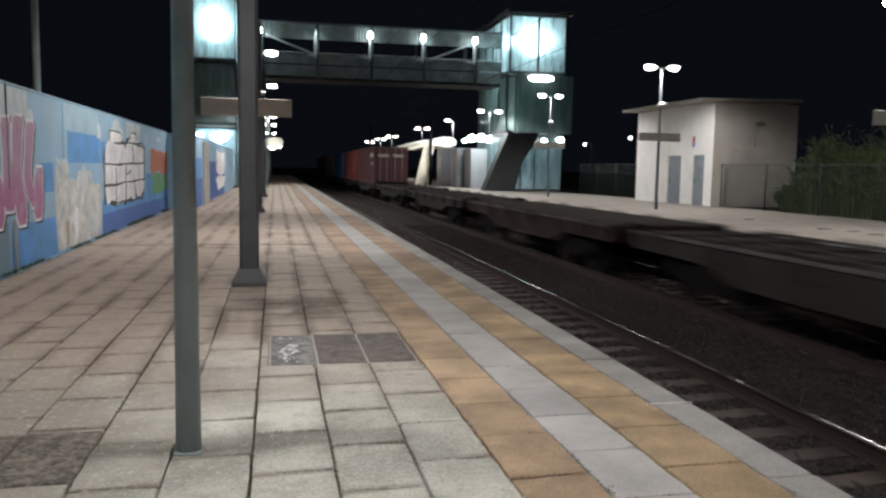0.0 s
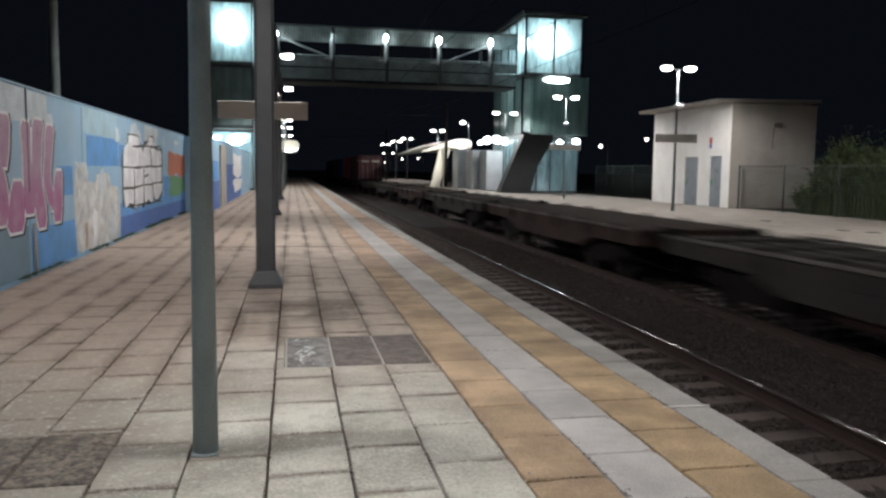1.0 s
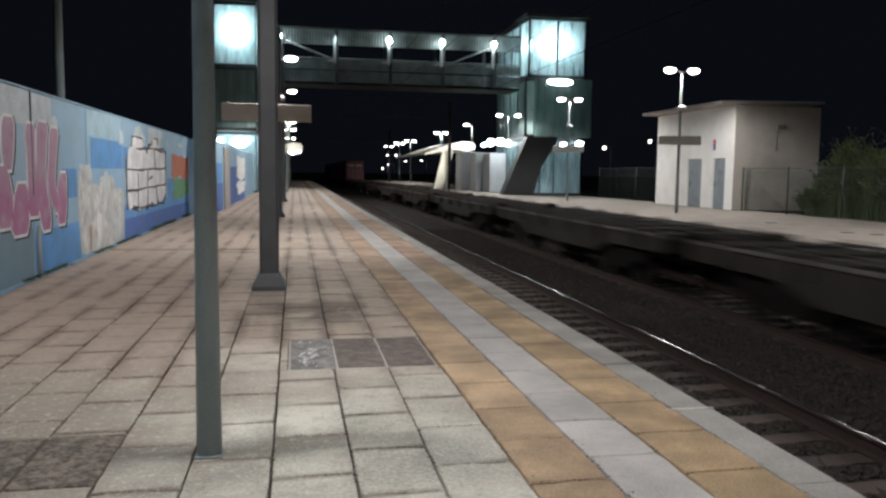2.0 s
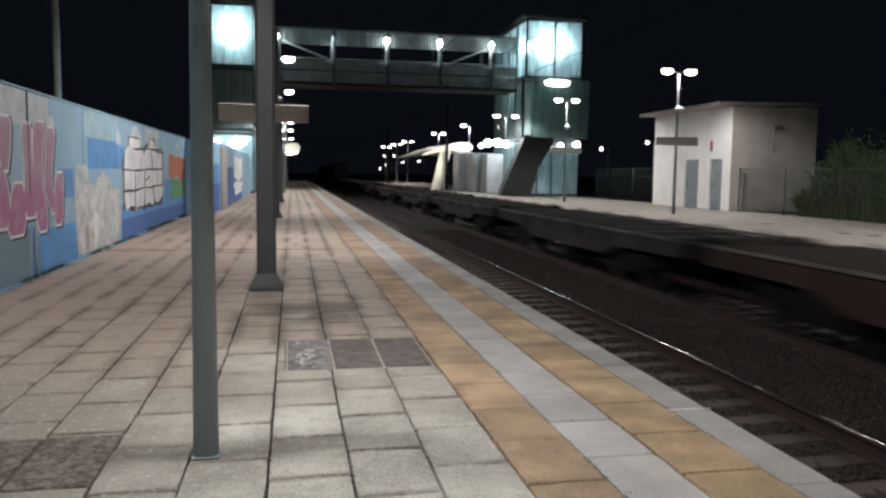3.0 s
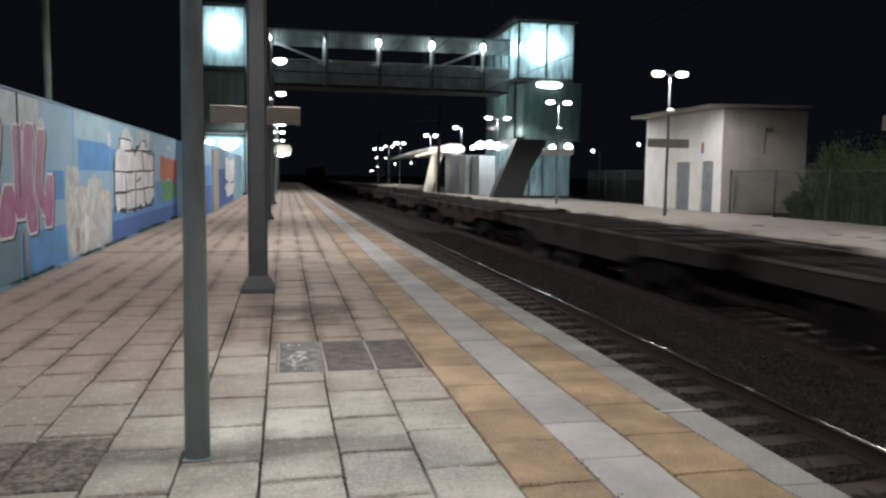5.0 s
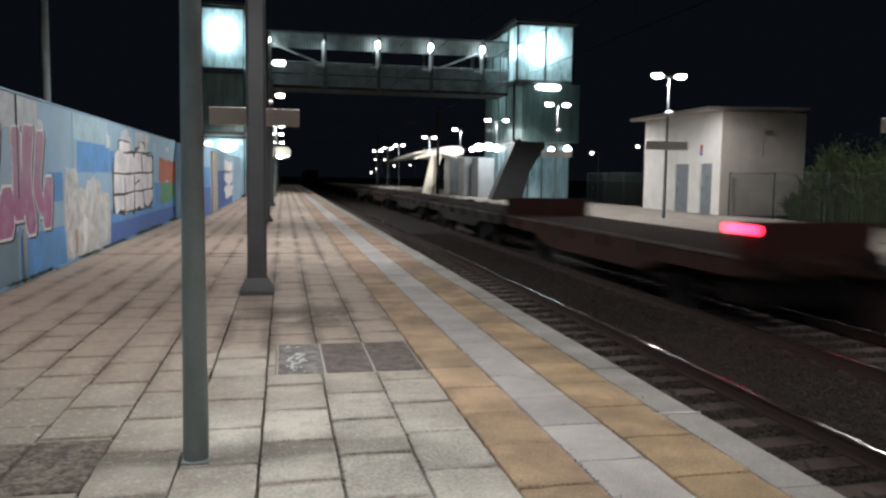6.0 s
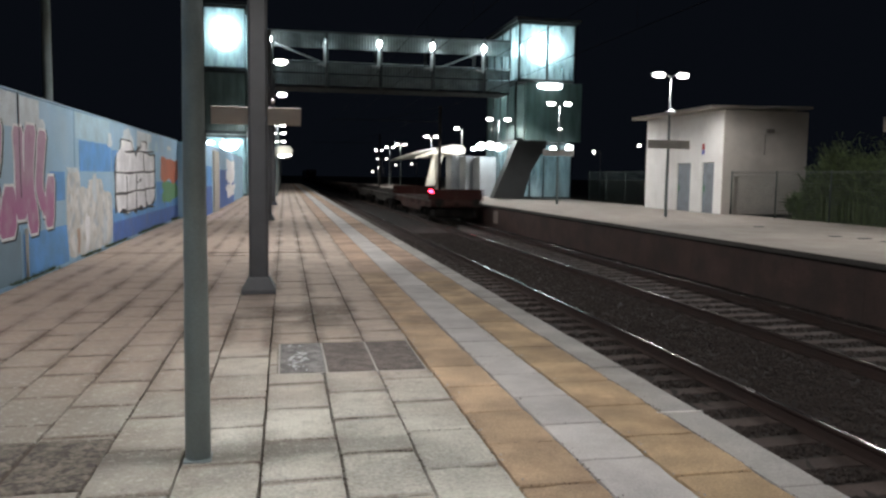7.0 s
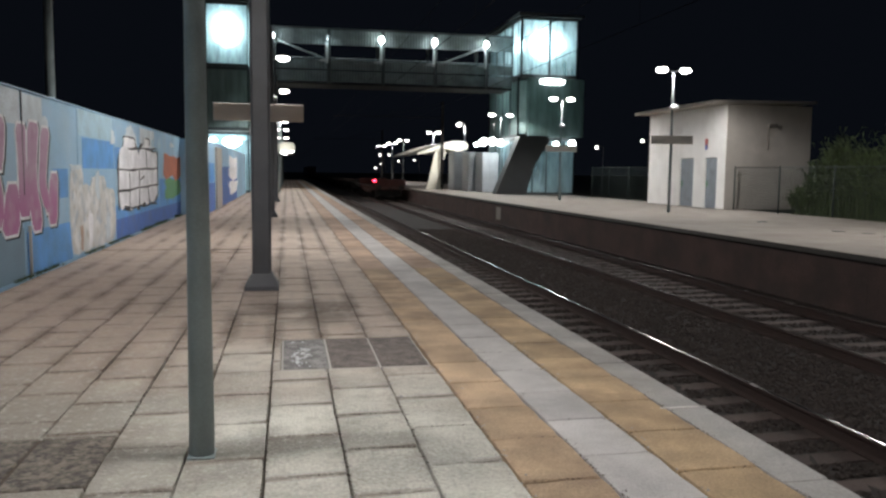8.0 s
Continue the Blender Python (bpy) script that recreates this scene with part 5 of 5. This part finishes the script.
# ---------------------------------------------------------------- paving slabs of the near platform
paving = thing("pavement", 0, 0, 0, "pale concrete slabs with ochre and white guide strips", "pavement", kind="structure")
# the courses run slightly askew to the edge, so the joints drift from row to row
COLS = [(-0.121 - 0.4 * (i + 1), -0.121 - 0.4 * i, "tile", (0.455 if i % 2 == 0 else 0.14) + 0.068 * (-0.321 - 0.4 * i)) for i in range(8)]
COLS += [(-0.121, 0.281, "tile", 0.16), (0.281, 0.682, "tile", 0.49), (0.682, 1.083, "tile", 0.20), (1.083, 1.492, "ochre", 0.51), (1.492, 1.884, "white", 0.20), (1.884, 2.330, "yellow", 0.52), (2.330, 2.585, "coping", 0.91)]
NEARMAT = dict(tile=M_TILE, ochre=M_OCHRE, yellow=M_OCHRE_B, white=M_WHITE, coping=M_COPING)
FARMAT = dict(tile=M_TILE_FAR, ochre=M_OCHRE_FAR, yellow=M_OCHRE_FAR, white=M_WHITE_FAR, coping=M_COPING)
rng = random.Random(3)
far_geo = {k: ([], []) for k in NEARMAT}
meshes = {}
count = 0
for ci, (x0, x1, what, phase) in enumerate(COLS):
    pitch = 1.2 if what == "coping" else 0.6
    y = phase - (1.2 if what == "coping" else 0.6) * 20
    while y < 136.5:
        gx, gy = 0.002 + 0.005 * rng.random(), 0.0015 + 0.0055 * rng.random()
        if y > 11:
            gy *= 0.45
        ax, bx, ay, by = x0 + gx, x1 - (0.0 if what == "coping" else gx), y + gy, y + pitch - gy
        y += pitch
        spans = [(ay, by)]
        for hx0, hx1, hy0, hy1 in HOLES:
            if ax < hx1 - 0.03 and bx > hx0 + 0.03:
                nxt = []
                for a, b in spans:
                    if b <= hy0 or a >= hy1:
                        nxt.append((a, b))
                    else:
                        if a < hy0 - 0.03:
                            nxt.append((a, hy0 - 0.004))
                        if b > hy1 + 0.03:
                            nxt.append((hy1 + 0.004, b))
                spans = nxt
        for a, b in spans:
            dz = rng.uniform(-0.004, 0.003)
            if 2.6 < a < 11.4 and count < 290 and (ax > -2.2 or a < 8):
                key = (ci, round(b - a, 2), rng.randrange(4))
                if key not in meshes:
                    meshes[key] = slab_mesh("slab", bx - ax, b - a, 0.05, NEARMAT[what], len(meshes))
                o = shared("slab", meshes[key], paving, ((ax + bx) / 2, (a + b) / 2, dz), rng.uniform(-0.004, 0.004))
                o.rotation_euler[0] = rng.uniform(-0.003, 0.003)
                o.rotation_euler[1] = rng.uniform(-0.004, 0.004)
                count += 1
            else:
                vv, ff = far_geo[what]
                k = len(vv)
                c = 0.005
                vv += [(ax, a, dz - 0.05), (bx, a, dz - 0.05), (bx, b, dz - 0.05), (ax, b, dz - 0.05), (ax, a, dz - c), (bx, a, dz - c), (bx, b, dz - c), (ax, b, dz - c),
                       (ax + c, a + c, dz), (bx - c, a + c, dz), (bx - c, b - c, dz), (ax + c, b - c, dz)]
                ff += [(k, k + 1, k + 5, k + 4), (k + 1, k + 2, k + 6, k + 5), (k + 2, k + 3, k + 7, k + 6), (k + 3, k, k + 4, k + 7), (k + 4, k + 5, k + 9, k + 8), (k + 5, k + 6, k + 10, k + 9),
                       (k + 6, k + 7, k + 11, k + 10), (k + 7, k + 4, k + 8, k + 11), (k + 8, k + 9, k + 10, k + 11)]
for what, (vv, ff) in far_geo.items():
    me = bpy.data.meshes.new("slabs")
    me.from_pydata(vv, [], ff)
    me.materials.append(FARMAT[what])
    o = new("slabs", me)
    o.parent = paving
    tagged(o, kind="stuff")

# pale grit blown into the joints
rng = random.Random(17)
vv, ff = [], []
for _ in range(520):
    x = rng.choice((1.083, 1.492, 1.884, 2.330, 0.682, 0.281)) + rng.gauss(0, 0.025)
    y, s = rng.uniform(2.8, 9.0), rng.uniform(0.003, 0.009)
    k = len(vv)
    turn = Euler((rng.uniform(0, 6), rng.uniform(0, 6), rng.uniform(0, 6))).to_matrix()
    for p in ico:
        q = turn @ Vector(p) * s
        vv.append((x + q.x, y + q.y, 0.002 + s * 0.3 + q.z))
    ff += [(k + a, k + b, k + c) for a, b, c in icof]
me = bpy.data.meshes.new("grit")
me.from_pydata(vv, [], ff)
me.materials.append(M_COPING)
tagged(new("grit", me), "pale grit scattered along the slab joints", "grit", kind="stuff")

# pale mortar standing proud in one coping joint
part("mortar", prism(BM(), blob(2.31, 4.498, 2.575, 4.524, 91, 0.12), "z", -0.02, 0.006), M_MORTAR, paving, "pale mortar left in a coping joint")

# dark crumbs of soil and moss along the joints
rng = random.Random(23)
vv, ff = [], []
for _ in range(4200):
    y, s = rng.uniform(2.8, 8.0), rng.uniform(0.0025, 0.0075)
    c = rng.choice(COLS[:14])
    if noise.noise((c[1] * 3.1, y * 1.3, 2)) < -0.12:
        continue
    if rng.random() < 0.78:
        x = c[1] + rng.gauss(0, 0.006)
    else:
        x = rng.uniform(c[0], c[1])
        y = c[3] + 0.6 * round((y - c[3]) / 0.6) + rng.gauss(0, 0.006)
    if any(h[0] - 0.03 < x < h[1] + 0.03 and h[2] < y < h[3] for h in HOLES):
        continue
    k = len(vv)
    turn = Euler((rng.uniform(0, 6), rng.uniform(0, 6), rng.uniform(0, 6))).to_matrix()
    for p in ico:
        q = turn @ Vector(p) * s
        vv.append((x + q.x, y + q.y * 1.8, 0.0005 + q.z * 0.45))
    ff += [(k + a, k + b, k + c2) for a, b, c2 in icof]
me = bpy.data.meshes.new("crumbs")
me.from_pydata(vv, [], ff)
me.materials.append(M_JOINT)
tagged(new("crumbs", me), "dark crumbs of soil along the slab joints", "soil", kind="stuff")

# filled joint across the platform
xj = thing("expansion_joint", 0, 15.1, 0, "brown filled expansion joint across the paving, partly open", "joint", kind="structure")
part("filler", box(BM(), -3.3, -0.035, -0.02, 1.08, 0.035, 0.0055, 0.002), M_FILLER, xj)
part("open_gap", box(BM(), -1.32, -0.09, 0.0, -0.74, -0.036, 0.0075, 0.003), M_JOINT, xj, "dark perished stretch of the joint")

# ---------------------------------------------------------------- sleepers
track_bed = {}
for c in TRACKS:
    bm = BM()
    prism(bm, [(-1.15, -0.2), (1.15, -0.2), (1.13, 0.018), (0.6, 0.018), (0.4, 0.005), (-0.4, 0.005), (-0.6, 0.018), (-1.13, 0.018)], "y", -0.12, 0.12)
    me = bpy.data.meshes.new("sleeper")
    bm.to_mesh(me), bm.free()
    me.materials.append(M_SLEEPER)
    t = thing("track", c, 0, BED_Z, "ballasted railway track of concrete sleepers", "track", kind="structure")
    for k in range(0, 200):
        shared("sleeper", me, t, (0, 1.88 + 0.6 * k, 0.0))


def motions():
    for w, y0 in TRAIN:
        walk(w, [(t, pose(TRAIN_X, y0 + SPEED * t, 0)) for t in range(9)])


motions()
